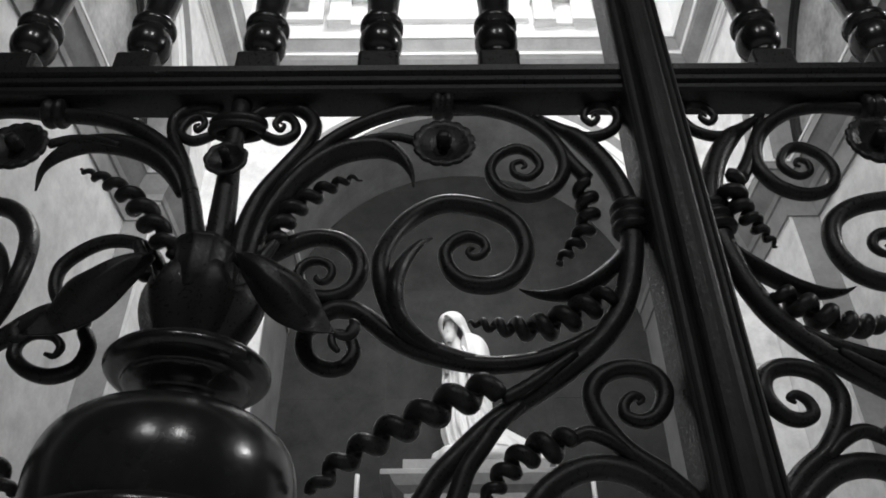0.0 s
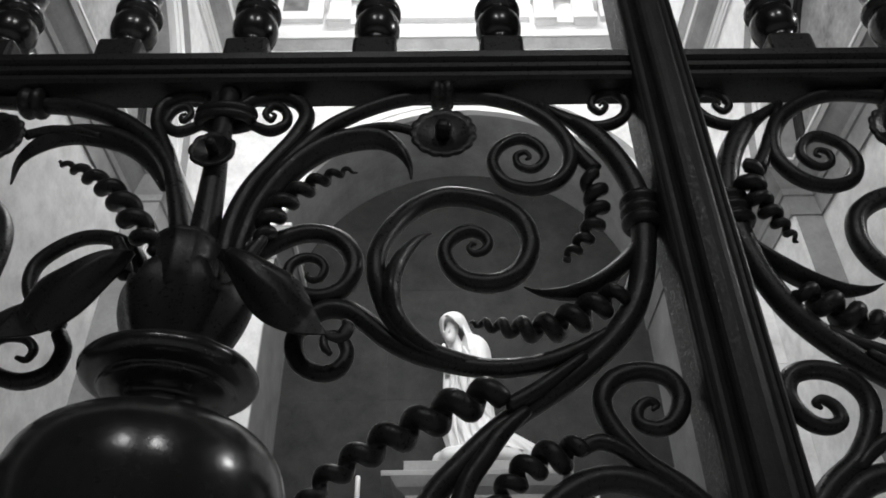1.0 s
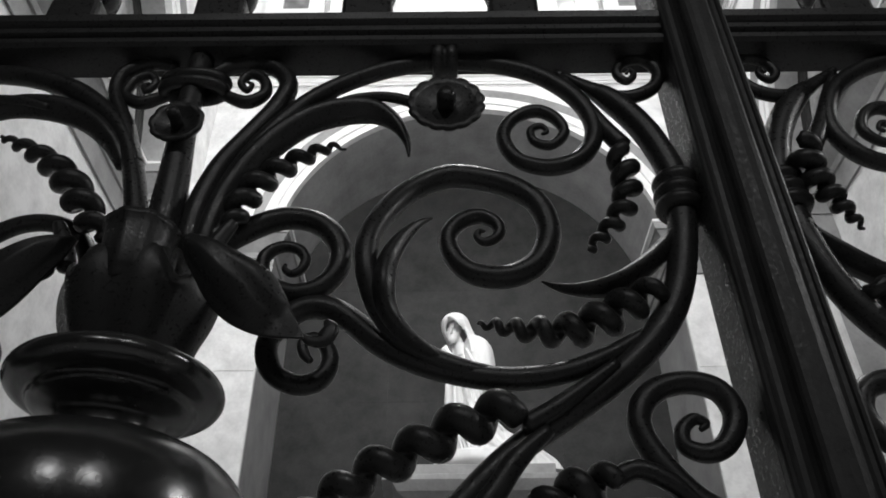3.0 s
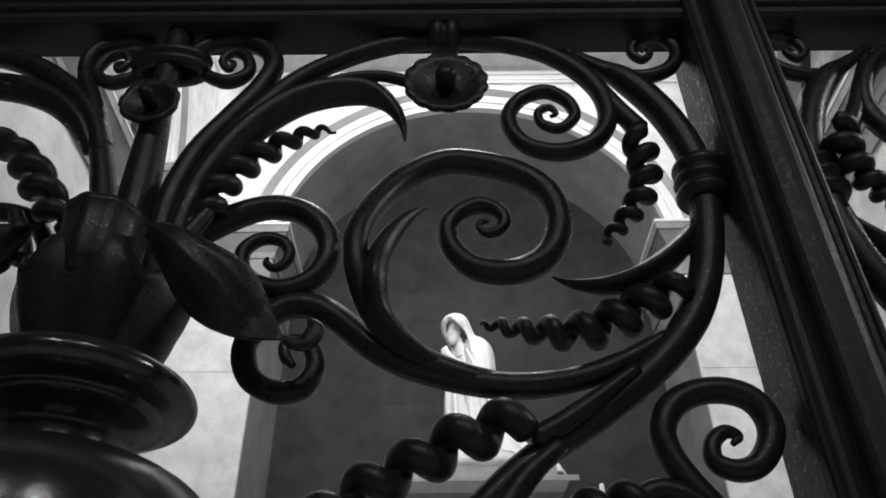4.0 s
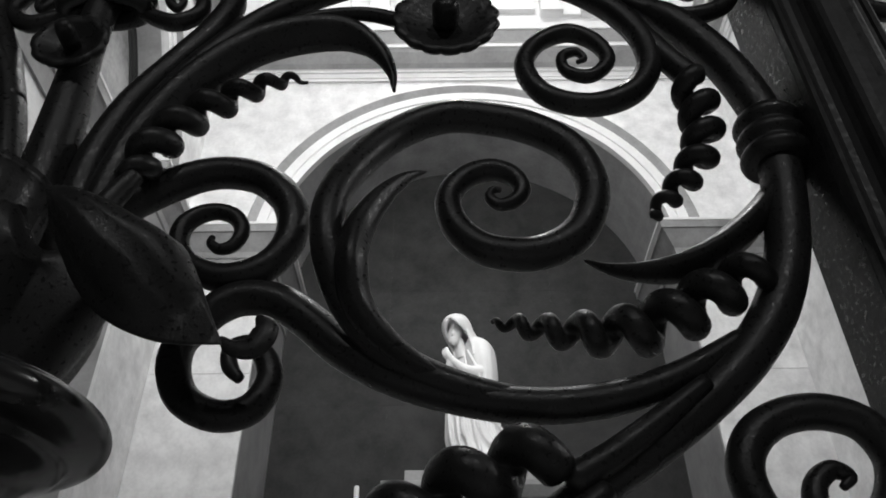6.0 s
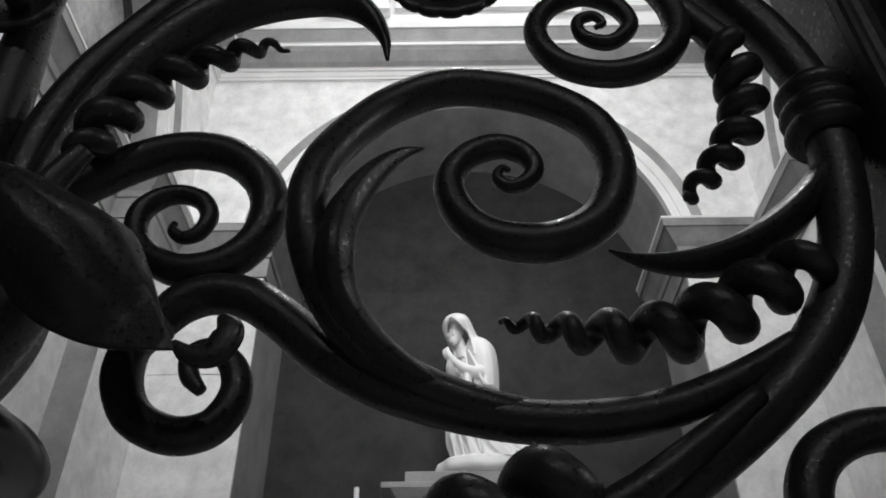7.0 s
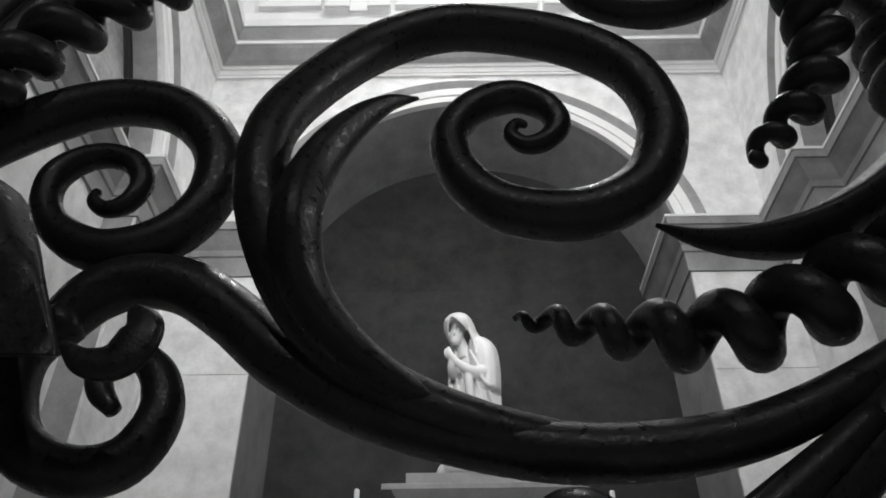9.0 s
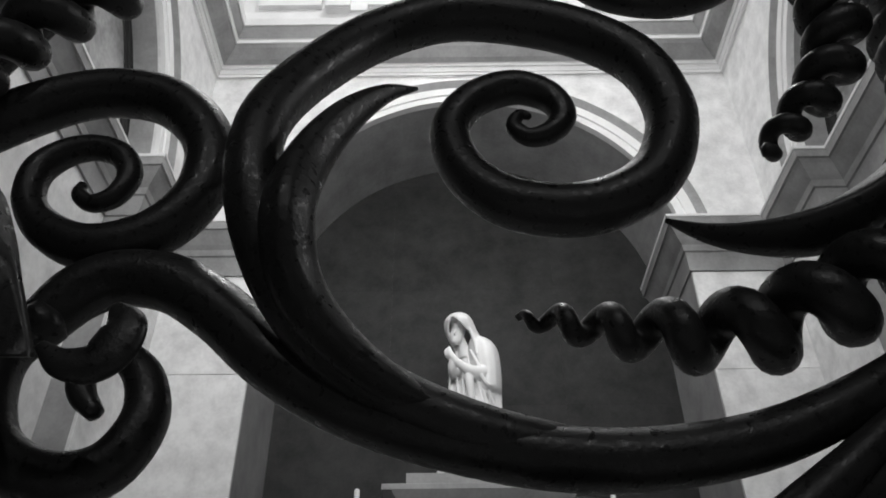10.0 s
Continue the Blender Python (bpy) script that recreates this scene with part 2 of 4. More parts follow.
for wall, m, deep in ((wall_north, BACK, DEPTH), (wall_west, LEFT, SHALLOW), (wall_east, RIGHT, SHALLOW)):
    bm = bmesh.new()
    archivolt(bm, m, 0, SPRING, VOLT, only=(0, 1, 2, 3, 4, 5, 6, 7))
    part("archivolt", bm, WHITE, wall, "white stepped arch moulding", smooth=False)
    bm = bmesh.new()
    archivolt(bm, m, 0, SPRING, VOLT, only=(8, 9, 10, 11))
    part("arch_band", bm, GREY_MARBLE, wall, "grey marble arch band", smooth=False)
    # lining of the jambs and the barrel soffit, a little proud of the wall
    bm = bmesh.new()
    r, steps = NICHE - 0.004, 48
    low = [(-r, 0.0)] + [(-r * cos(pi * i / steps), SPRING + r * sin(pi * i / steps)) for i in range(steps + 1)] + [(r, 0.0)]
    a = [bm.verts.new(m @ Vector((u, v, 0.02))) for u, v in low]
    b = [bm.verts.new(m @ Vector((u, v, deep))) for u, v in low]
    for i in range(len(low) - 1):
        bm.faces.new((a[i], a[i + 1], b[i + 1], b[i]))
    part("soffit_lining", bm, GREY_MARBLE, wall, "grey marble jambs and soffit", smooth=False)

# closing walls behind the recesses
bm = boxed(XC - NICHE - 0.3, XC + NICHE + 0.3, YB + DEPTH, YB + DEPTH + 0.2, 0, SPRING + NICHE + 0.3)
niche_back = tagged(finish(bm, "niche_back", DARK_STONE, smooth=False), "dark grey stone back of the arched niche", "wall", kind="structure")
joints = [-NICHE - 0.1, -0.70, 0.70, NICHE + 0.1]
levels = [0.0, 1.3, 2.6, 3.7, 4.8, 6.0, SPRING + NICHE + 0.1]
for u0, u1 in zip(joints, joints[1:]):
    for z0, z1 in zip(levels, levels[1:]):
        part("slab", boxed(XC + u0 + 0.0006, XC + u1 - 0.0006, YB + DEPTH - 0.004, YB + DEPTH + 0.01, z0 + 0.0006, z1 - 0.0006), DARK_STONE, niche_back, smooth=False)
for name, x0, x1 in (("side_back_west", XL - SHALLOW - 0.2, XL - SHALLOW), ("side_back_east", XR + SHALLOW, XR + SHALLOW + 0.2)):
    tagged(finish(boxed(x0, x1, YM - NICHE - 0.3, YM + NICHE + 0.3, 0, SPRING + NICHE + 0.3), name, MARBLE, smooth=False),
           "grey marble wall closing the side recess", "wall", kind="structure")

# string course at the springing
COURSE = [(0.0, IMPOST - 0.44), (0.018, IMPOST - 0.44), (0.022, IMPOST - 0.275), (0.036, IMPOST - 0.268), (0.040, IMPOST - 0.215), (0.062, IMPOST - 0.185), (0.105, IMPOST - 0.115),
          (0.124, IMPOST - 0.090), (0.140, IMPOST - 0.086), (0.145, IMPOST - 0.022), (0.150, IMPOST - 0.020), (0.152, IMPOST), (0.0, IMPOST + 0.01)]
for side in (-1, 1):
    path = [(XL - SHALLOW, YM - NICHE), (XL - SHALLOW, YM + NICHE), (XL, YM + NICHE), (XL, YB), (XC - NICHE, YB), (XC - NICHE, YB + DEPTH)]
    if side > 0:
        path = [(2 * XC - x, y) for x, y in path][::-1]
    bm = bmesh.new()
    moulding(bm, path, COURSE, only=range(9))
    trim = tagged(finish(bm, "trim", GREY_MARBLE, smooth=False), "moulded grey marble string course at the arch springing", "trim", kind="structure")
    bm = bmesh.new()
    moulding(bm, path, COURSE, only=(9, 10, 11))
    part("fillet", bm, WHITE, trim, "white top fillet", smooth=False)

# cornice and attic
RING = [(XL, YF), (XL, YB), (XR, YB), (XR, YF)]
STEPS = [(0.0, 0.0), (0.022, 0.0), (0.022, 0.03), (0.03, 0.032), (0.034, 0.085), (0.05, 0.09), (0.05, 0.115), (0.062, 0.12), (0.10, 0.15), (0.165, 0.235),
         (0.18, 0.275), (0.19, 0.277), (0.192, 0.315), (0.20, 0.32), (0.232, 0.465), (0.242, 0.468), (0.246, 0.51), (0.25, 0.55), (0.0, 0.55)]
bm = bmesh.new()
moulding(bm, RING, [(o, CORNICE + z) for o, z in STEPS], closed=True, only=[k for k in range(18) if k not in (7, 8, 9, 13)])
cornice = tagged(finish(bm, "cornice", WHITE, smooth=False), "white stepped cornice with grey marble bands", "cornice", kind="structure")
for only in ((7, 8, 9), (13,)):
    bm = bmesh.new()
    moulding(bm, RING, [(o, CORNICE + z) for o, z in STEPS], closed=True, only=only)
    part("cornice_band", bm, GREY_MARBLE, cornice, "grey streaked marble band", smooth=False)
SET = 0.16
for name, x0, x1, y0, y1 in (("attic_north", XL - 0.2, XR + 0.2, YB - SET, YB + 0.4), ("attic_south", XL - 0.2, XR + 0.2, YF - 0.4, YF + SET),
                             ("attic_west", XL - 0.4, XL + SET, YF, YB), ("attic_east", XR - SET, XR + 0.4, YF, YB)):
    tagged(finish(boxed(x0, x1, y0, y1, ATTIC - 0.1, ROOF), name, WHITE, smooth=False), "bright white stucco attic wall", "wall", kind="structure")
tagged(finish(boxed(XL - 0.4, XR + 0.4, YF - 0.4, YB + 0.4, ROOF, ROOF + 0.2), "ceiling", WHITE, smooth=False), "white ceiling over the attic", "ceiling", kind="structure")

# pilasters and framed panels on the attic's back wall
attic = bpy.data.objects["attic_north"]
AY = YB - SET


def attic_box(name, x0, x1, out, z0, z1, mat=WHITE, label=""):
    return part(name, boxed(XC + x0, XC + x1, AY - out, AY + 0.05, EYE + z0, EYE + z1), mat, attic, label, smooth=False, bevel=0.006)


attic_box("base_course", -2.15, 2.15, 0.035, 6.35, 6.60)
for s in (-1, 1):
    for a, b, out in ((0.735, 0.93, 0.10), (0.93, 1.12, 0.04), (1.12, 1.335, 0.10)):
        a, b = sorted((s * a, s * b))
        attic_box("pilaster", a, b, out, 6.56, 8.45)
        attic_box("pilaster_base", a - 0.012, b + 0.012, out + 0.03, 6.57, 6.66)
        attic_box("pilaster_cap", a - 0.02, b + 0.02, out + 0.05, 6.96, 7.02)
for a, b, mat, label in ((-2.0, -1.40, PICTURE, "dark faded wall picture"), (-0.68, 0.68, MARBLE, "pale panel"), (1.40, 2.0, PICTURE, "dark faded wall picture")):
    for inset, out, width in ((0.0, 0.055, 0.07), (0.07, 0.035, 0.06), (0.13, 0.02, 0.04)):
        bm = bmesh.new()
        x0, x1, z0, z1 = XC + a + inset, XC + b - inset, EYE + 6.68 + inset, EYE + 8.4 - inset
        for q in ((x0, x1, z0, z0 + width), (x0, x1, z1 - width, z1), (x0, x0 + width, z0 + width, z1 - width), (x1 - width, x1, z0 + width, z1 - width)):
            box(bm, q[0], q[1], AY - out, AY + 0.02, q[2], q[3])
        part("frame", bm, WHITE, attic, smooth=False)
    attic_box("panel", a + 0.17, b - 0.17, 0.006, 6.85, 8.23, mat, label)

# dark bands at the rear of the side soffits, coloured like the niche back
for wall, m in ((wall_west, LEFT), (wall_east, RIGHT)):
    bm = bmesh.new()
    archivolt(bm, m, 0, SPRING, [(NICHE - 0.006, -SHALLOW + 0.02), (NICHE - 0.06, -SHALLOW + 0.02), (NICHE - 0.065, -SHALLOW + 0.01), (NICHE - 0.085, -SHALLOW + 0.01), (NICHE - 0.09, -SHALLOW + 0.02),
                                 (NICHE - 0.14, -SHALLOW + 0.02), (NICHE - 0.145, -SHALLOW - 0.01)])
    part("dark_arch_band", bm, DARK_STONE, wall, "dark band under the arch", smooth=False)

# painted lunettes over the string course of the side recesses
for wall, m in ((wall_west, LEFT), (wall_east, RIGHT)):
    bm = bmesh.new()
    r, steps = NICHE - 0.02, 40
    ring = [bm.verts.new(m @ Vector((-r * cos(pi * i / steps), SPRING + max(r * sin(pi * i / steps), IMPOST - SPRING - 0.03), SHALLOW - 0.006))) for i in range(steps + 1)]
    bm.faces.new(ring)
    part("lunette", bm, FRESCO, wall, "grey faded painted lunette", smooth=False)

# marble slabs on the piers beside the niche
for s in (-1, 1):
    for i, (z0, z1) in enumerate(((0.0, 0.62), (0.62, 1.75), (1.75, 2.83), (2.83, 3.645))):
        a, b = sorted((XC + s * (NICHE + 0.006), XC + s * (HALF - 0.006)))
        part("slab", boxed(a + 0.002, b - 0.002, YB - 0.006, YB + 0.01, EYE * (z0 > 0) + z0 + 0.003, EYE + z1 - 0.003), MARBLE, wall_north, smooth=False)

# the nave around the camera
bm = bmesh.new()
for b in ((-6.2, -6, -6, 0.3, 0, 9), (6, 6.2, -6, 0.3, 0, 9), (-6, 6, -6.2, -6, 0, 9), (-6, XC - HALF - 1, 0.3, 0.6, 0, 9), (XC + HALF + 1, 6, 0.3, 0.6, 0, 9),
          (-6, 6, 0.22, 0.32, CORNICE + 0.3, 9)):
    box(bm, *b)
tagged(finish(bm, "nave_wall", PLASTER, smooth=False), "dim plastered walls of the church", "wall", kind="structure")
tagged(finish(boxed(-6.2, 6.2, -6.2, 0.32, 9, 9.2), "nave_ceiling", PLASTER, smooth=False), "dim plastered ceiling of the church", "ceiling", kind="structure")


# ---------------------------------------------------------------- wrought-iron gate
# curves of one half leaf: out from the vase axis and height over the eye in mm, radius in mm, depth in m where it varies
BIG_SCROLL = [(227.0, 304.0, 5.9, 0.552), (206.9, 307.7, 6.9, 0.5495), (183.2, 318.2, 7.0, 0.547), (166.9, 330.6, 7.1, 0.5415), (155.9, 346.3, 7.3, 0.536), (149.0, 368.4, 7.5, 0.531), (148.9, 394.7, 7.8, 0.532), (160.6, 429.1, 8.4, 0.542), (180.1, 455.7, 8.7, 0.549), (202.0, 468.0, 8.9, 0.552), (228.0, 465.0, 8.9, 0.552), (250.0, 456.0, 8.7, 0.552), (266.0, 441.0, 8.5, 0.552), (272.0, 416.0, 8.4, 0.552), (264.0, 392.0, 8.4, 0.552), (251.0, 381.0, 8.3, 0.552), (236.0, 377.0, 8.1, 0.552), (217.0, 381.0, 7.7, 0.552), (205.0, 394.0, 7.0, 0.552), (201.5, 411.0, 6.3, 0.552), (209.0, 424.0, 6.1, 0.552), (223.0, 430.0, 5.8, 0.552), (234.0, 425.0, 5.1, 0.552), (237.5, 416.0, 4.4, 0.552), (233.0, 409.0, 3.7, 0.552), (226.0, 407.0, 3.1, 0.552), (221.5, 412.0, 2.6, 0.552), (224.0, 417.0, 1.9, 0.552), (227.0, 416.0, 1.2, 0.552)]
LOWER_STEM = [(94, 341, 6.8), (101, 350, 7.8), (110.5, 354.5, 8.0), (125, 353, 8.2), (139.5, 343.5, 8.3), (156, 328.5, 8.3), (176.5, 316, 8.1), (201, 307, 7.7), (227, 302, 7.6), (251, 302, 7.4), (277, 307, 6.9), (302, 318, 6.0), (324, 332, 4.1)]
LEAF_SCROLL = [(40.8, 402.7, 8.5), (53.1, 413.1, 8.7), (68.6, 422.8, 8.5), (81.8, 428.3, 8.2), (93.8, 429.4, 8.2), (109.0, 425.5, 8.2), (121.2, 415.2, 8.3), (127.6, 402.0, 8.0), (127.4, 385.7, 7.6), (120.8, 373.8, 7.2), (111.3, 367.4, 7.0), (99.2, 365.5, 6.8), (88.0, 370.2, 6.0), (79.4, 378.8, 5.0), (76.1, 387.3, 4.8), (76.9, 396.1, 4.9), (83.6, 402.7, 4.5), (91.8, 404.3, 4.2), (100.7, 400.6, 4.1), (104.7, 392.4, 3.8), (101.9, 384.1, 3.3), (96.1, 381.7, 2.8), (91.4, 385.4, 2.3), (91.5, 389.2, 1.4)]
RING_SCROLL = [(98, 340, 6.2), (89, 331, 6.9), (88, 318, 7.2), (95, 304, 6.8), (110, 297, 6.5), (122, 300, 6.3), (128, 312, 5.7), (124.5, 324, 4.8), (116, 330, 3.6), (110, 327, 3.3), (111, 319, 3.5), (116, 313, 2.2)]
TOP_SCROLL = [(32, 395, 8.1), (35, 427, 8.3), (43, 463, 8.2), (57, 498, 8.1), (75, 528, 7.8), (98, 555, 7.5), (128, 576, 7.2), (161, 590, 7.3), (200, 597, 7.4), (239, 593, 7.3), (275, 580, 7.2), (301, 557, 7.6), (314, 530, 7.4), (314, 506, 7.2), (301, 485, 7.1), (278, 476, 6.6), (255, 484, 6.2), (245, 507, 5.9), (253, 527, 5.5), (272, 537, 5.6), (287, 528, 5.1), (292, 512, 4.5), (280, 499, 4.0), (268, 504, 3.6), (267, 516, 3.2), (275, 520, 2.7), (279, 514, 2.0), (275, 511, 1.4)]
RIGHT_STEM = [(292, 584, 3.9), (317, 565, 6.2), (332, 552, 9.6), (352, 522, 10.6), (365, 486, 10.8), (369, 456, 10.6), (367, 426, 10.5), (362, 397, 10.3), (355, 372, 10.2), (344, 348, 10.1), (325, 323, 9.8), (301, 301, 9.2), (277, 283, 8.9), (254, 267.5, 8.6), (231, 249, 8.6), (209, 227, 8.8), (190.5, 206, 9.0)]
CORNER_CURL = [(297, 580, 2.9), (323, 558, 4.7), (347, 552, 5.6), (368, 562, 5.7), (376, 582, 5.3), (365, 598, 4.9), (348, 593, 4.4), (342, 579, 3.9), (349, 571, 3.4), (356, 579, 2.7), (353, 585, 1.9), (350, 580, 1.2)]
TALL_STEM = [(22, 400, 8.8), (23, 437, 9.0), (33, 478, 8.8), (51, 512, 8.6), (67, 542, 8.2), (74, 569, 7.8), (66, 586, 7.4), (46, 597, 7.4), (25, 593, 6.8), (11, 583, 5.6)]
SMALL_CURL = [(9, 569, 4.5), (26, 557, 5.0), (43, 550, 5.5), (56, 560, 5.0), (52, 578, 4.5), (41, 583, 4.0), (35, 573, 3.4), (41, 564, 2.8), (44, 571, 2.0), (40, 574, 1.1)]
LOW_SCROLL = [(385, 181, 7.9), (357, 211, 8.1), (333, 230, 7.9), (314, 261, 7.2), (312.5, 276, 7.4), (320, 289, 7.6), (334, 296.5, 7.4), (350, 297.5, 7.4), (363, 292, 7.3), (369, 279, 7.2), (366, 266, 7.0), (356, 255, 6.4), (345, 253, 5.8), (336, 258, 5.1), (337, 268, 4.6), (345, 274, 3.8), (351, 271, 2.7), (347, 267, 1.6)]
LOW_ARCH = [(255, 178, 9.0), (276, 204, 9.3), (305, 217, 9.4), (333, 213, 9.4), (356, 197, 8.8), (376, 177, 8.6)]
UNDER_STEM = [(258, 265, 4.2), (240, 249, 6.4), (226, 230, 7.0), (215, 214, 7.2), (209, 198, 7.2)]
CROOK = [(303, 308, 3.6), (281, 291.5, 5.0), (262, 278, 5.8), (245, 268, 6.2)]
TENDRIL_STEM_LOW = [(337, 222, 4.1), (321, 236, 5.8), (305, 242, 5.8), (290, 236, 5.8)]
TENDRIL_STEM_TOP = [(296, 577, 3.4), (310, 547, 5.6), (323, 518, 6.8), (335, 497, 7.6)]
TENDRIL_FOOT = [(43, 372, 6.2), (47, 384, 6.0), (51, 394, 5.6), (55, 402, 5.0), (58, 408, 4.4)]
ROSETTE_STEM = [(110, 539, 2.8), (132, 546, 3.7), (156, 547, 4.2), (177, 540, 4.6)]
LEAF_TOP = [(30, 402.4, 5.7), (36, 436.4, 10.1), (48, 471.4, 11.7), (70, 507.4, 12.6), (95, 530.4, 12.8), (123, 540.4, 12.9), (145, 539.4, 11.5), (162, 525.4, 6.9), (171, 506.4, 3.2), (173, 490.4, 0.9)]
LEAF_INNER = [(191.0, 425.3, 0.6, 0.548), (181.4, 414.8, 3.1, 0.541), (170.3, 396.0, 5.7, 0.534), (162.6, 375.7, 7.0, 0.53), (160.7, 354.0, 7.1, 0.526), (163.3, 339.2, 6.6, 0.532), (173.8, 325.8, 5.6, 0.538), (189.2, 315.1, 4.1, 0.543), (202.0, 310.9, 1.5, 0.548)]
LEAF_RIGHT = [(264, 376, 0.6), (275, 371, 2.5), (289, 369, 4.4), (306, 371, 6.4), (325, 380, 7.3), (346, 398, 6.9), (362, 420, 4.2)]
DROOP_UPPER = [(33, 381, 0.514), (47, 379, 0.513), (61, 374, 0.514), (79, 364, 0.515), (93, 356, 0.515), (102, 341, 0.515), (108, 328, 0.514), (117, 309, 0.513)]
DROOP_LOWER = [(33, 381, 0.514), (38, 366, 0.513), (46, 352, 0.513), (55, 337, 0.514), (65, 325, 0.515), (78, 316, 0.515), (95, 310, 0.515), (117, 308, 0.513)]
LEAF_CURL = [(114.1, 315.3, 1.2), (119.6, 311.0, 3.4), (126.1, 310.5, 4.8), (129.4, 313.6, 5.4), (130.9, 319.7, 4.8), (127.6, 324.8, 1.5)]
TENDRIL_TOP = [(55.8, 403.0, 5.7), (57.3, 417.3, 10.0), (59.2, 430.3, 11.5), (63.7, 444.7, 11.8), (72.2, 459.6, 11.1), (84.8, 474.0, 9.9), (98.8, 486.7, 7.7), (109.5, 495.2, 5.6), (118.7, 501.2, 3.3), (124.5, 499.9, 1.4)]
TENDRIL_RIGHT = [(326, 474, 11.0), (329, 456, 11.8), (327, 436, 10.8), (319, 422, 9.2), (308, 410, 7.0), (298, 401, 4.6)]
TENDRIL_MID = [(340, 364, 9.7), (321, 355, 13.3), (300, 345, 14.1), (282, 341, 13.1), (264, 343, 11.1), (246, 348, 8.0), (231, 354, 5.3), (221, 358, 2.3)]
TENDRIL_LOW = [(238, 278, 14.5), (212, 270, 15.0), (185, 256, 14.4), (159, 243, 13.2), (136, 228, 11.4), (118, 214, 9.4), (106, 198, 7.6)]
TENDRIL_BOTTOM = [(292, 236, 11.5), (277, 232, 13.4), (262, 228, 12.6), (247, 217, 10.8), (235, 203, 9.0), (228, 188, 7.6)]
RING_LEFT = [(-90, 333, 5.9), (-83, 319, 6.3), (-87, 301, 6.6), (-104, 293, 6.6), (-125, 298, 6.2), (-140, 312, 5.8), (-139, 324, 5.0), (-130, 330, 4.1), (-113, 328, 3.6), (-105, 319, 3.6), (-108, 311, 2.7), (-116, 313, 1.8)]
TENDRIL_LEFT = [(-28, 398, 10.4), (-49, 428, 13.3), (-69, 456, 13.1), (-92, 480, 10.8), (-119, 501, 7.5), (-145, 517, 2.9)]
TALL_LEFT = [(-15, 417, 8.2), (-22, 444, 8.5), (-30, 473, 8.3), (-38, 497, 7.6), (-47, 522, 7.3), (-58, 545, 6.5), (-65, 564, 6.2), (-65, 582, 6.3), (-56, 592, 6.3), (-40, 598, 5.9), (-22, 593, 4.9)]
TOP_LEFT = [(-32, 481, 7.8), (-42, 506, 8.0), (-57, 529, 8.7), (-78, 550, 8.8), (-105, 569, 8.9), (-139, 582, 8.5), (-178, 587, 7.9)]
LEAF_TOP_LEFT = [(-40, 483, 6.3), (-54, 509, 10.1), (-79, 533, 11.4), (-112, 547, 12.1), (-145, 548, 10.5), (-169, 534, 7.6), (-179, 516, 4.3), (-178, 489, 1.0)]
SCROLL_LEFT = [(-39, 377, 6.6), (-45, 400, 6.8), (-59, 419, 6.4), (-78, 427, 6.4), (-98, 426, 6.4), (-116, 415, 6.4), (-128, 399, 6.3), (-128, 380, 5.7), (-118, 363, 5.6), (-100, 356, 5.6), (-89, 366, 5.2), (-97, 381, 4.7), (-97, 393, 4.8), (-87, 398, 4.3), (-73, 396, 3.8), (-67, 386, 3.3), (-75, 380, 2.8), (-84, 385, 1.9)]
TENDRIL_FAR = [(461, 481, 12.9), (461, 466, 13.2), (466, 453, 11.8), (474, 442, 10.1), (482, 430, 7.5), (489, 423, 5.0), (493, 417, 2.1)]



def gate_curve(rows, side, y, step=6):
    pts = spline(rows, step)
    return [(side * q[0] / 1000, (q[3] if len(q) > 3 else y) - GY, EYE + q[1] / 1000) for q in pts], [max(q[2], 0.2) / 1000 for q in pts]


def iron_bar(leaf, name, rows, side, y=GY, sides=16):
    p, r = gate_curve(rows, side, y)
    bm = bmesh.new()
    tube(bm, p, r, sides)
    return part(name, bm, IRON, leaf)


def iron_leaf(leaf, name, rows, side, y, thick=0.45, bow=0.0):
    p, r = gate_curve(rows, side, y)
    n = len(p)
    p = [(a, b - bow * sin(pi * i / (n - 1)), c) for i, (a, b, c) in enumerate(p)]
    bm = bmesh.new()
    tube(bm, p, r, 16, [max(q * thick, 0.0004) for q in r], keel=0.5)
    return part(name, bm, IRON, leaf, "forged pointed leaf")


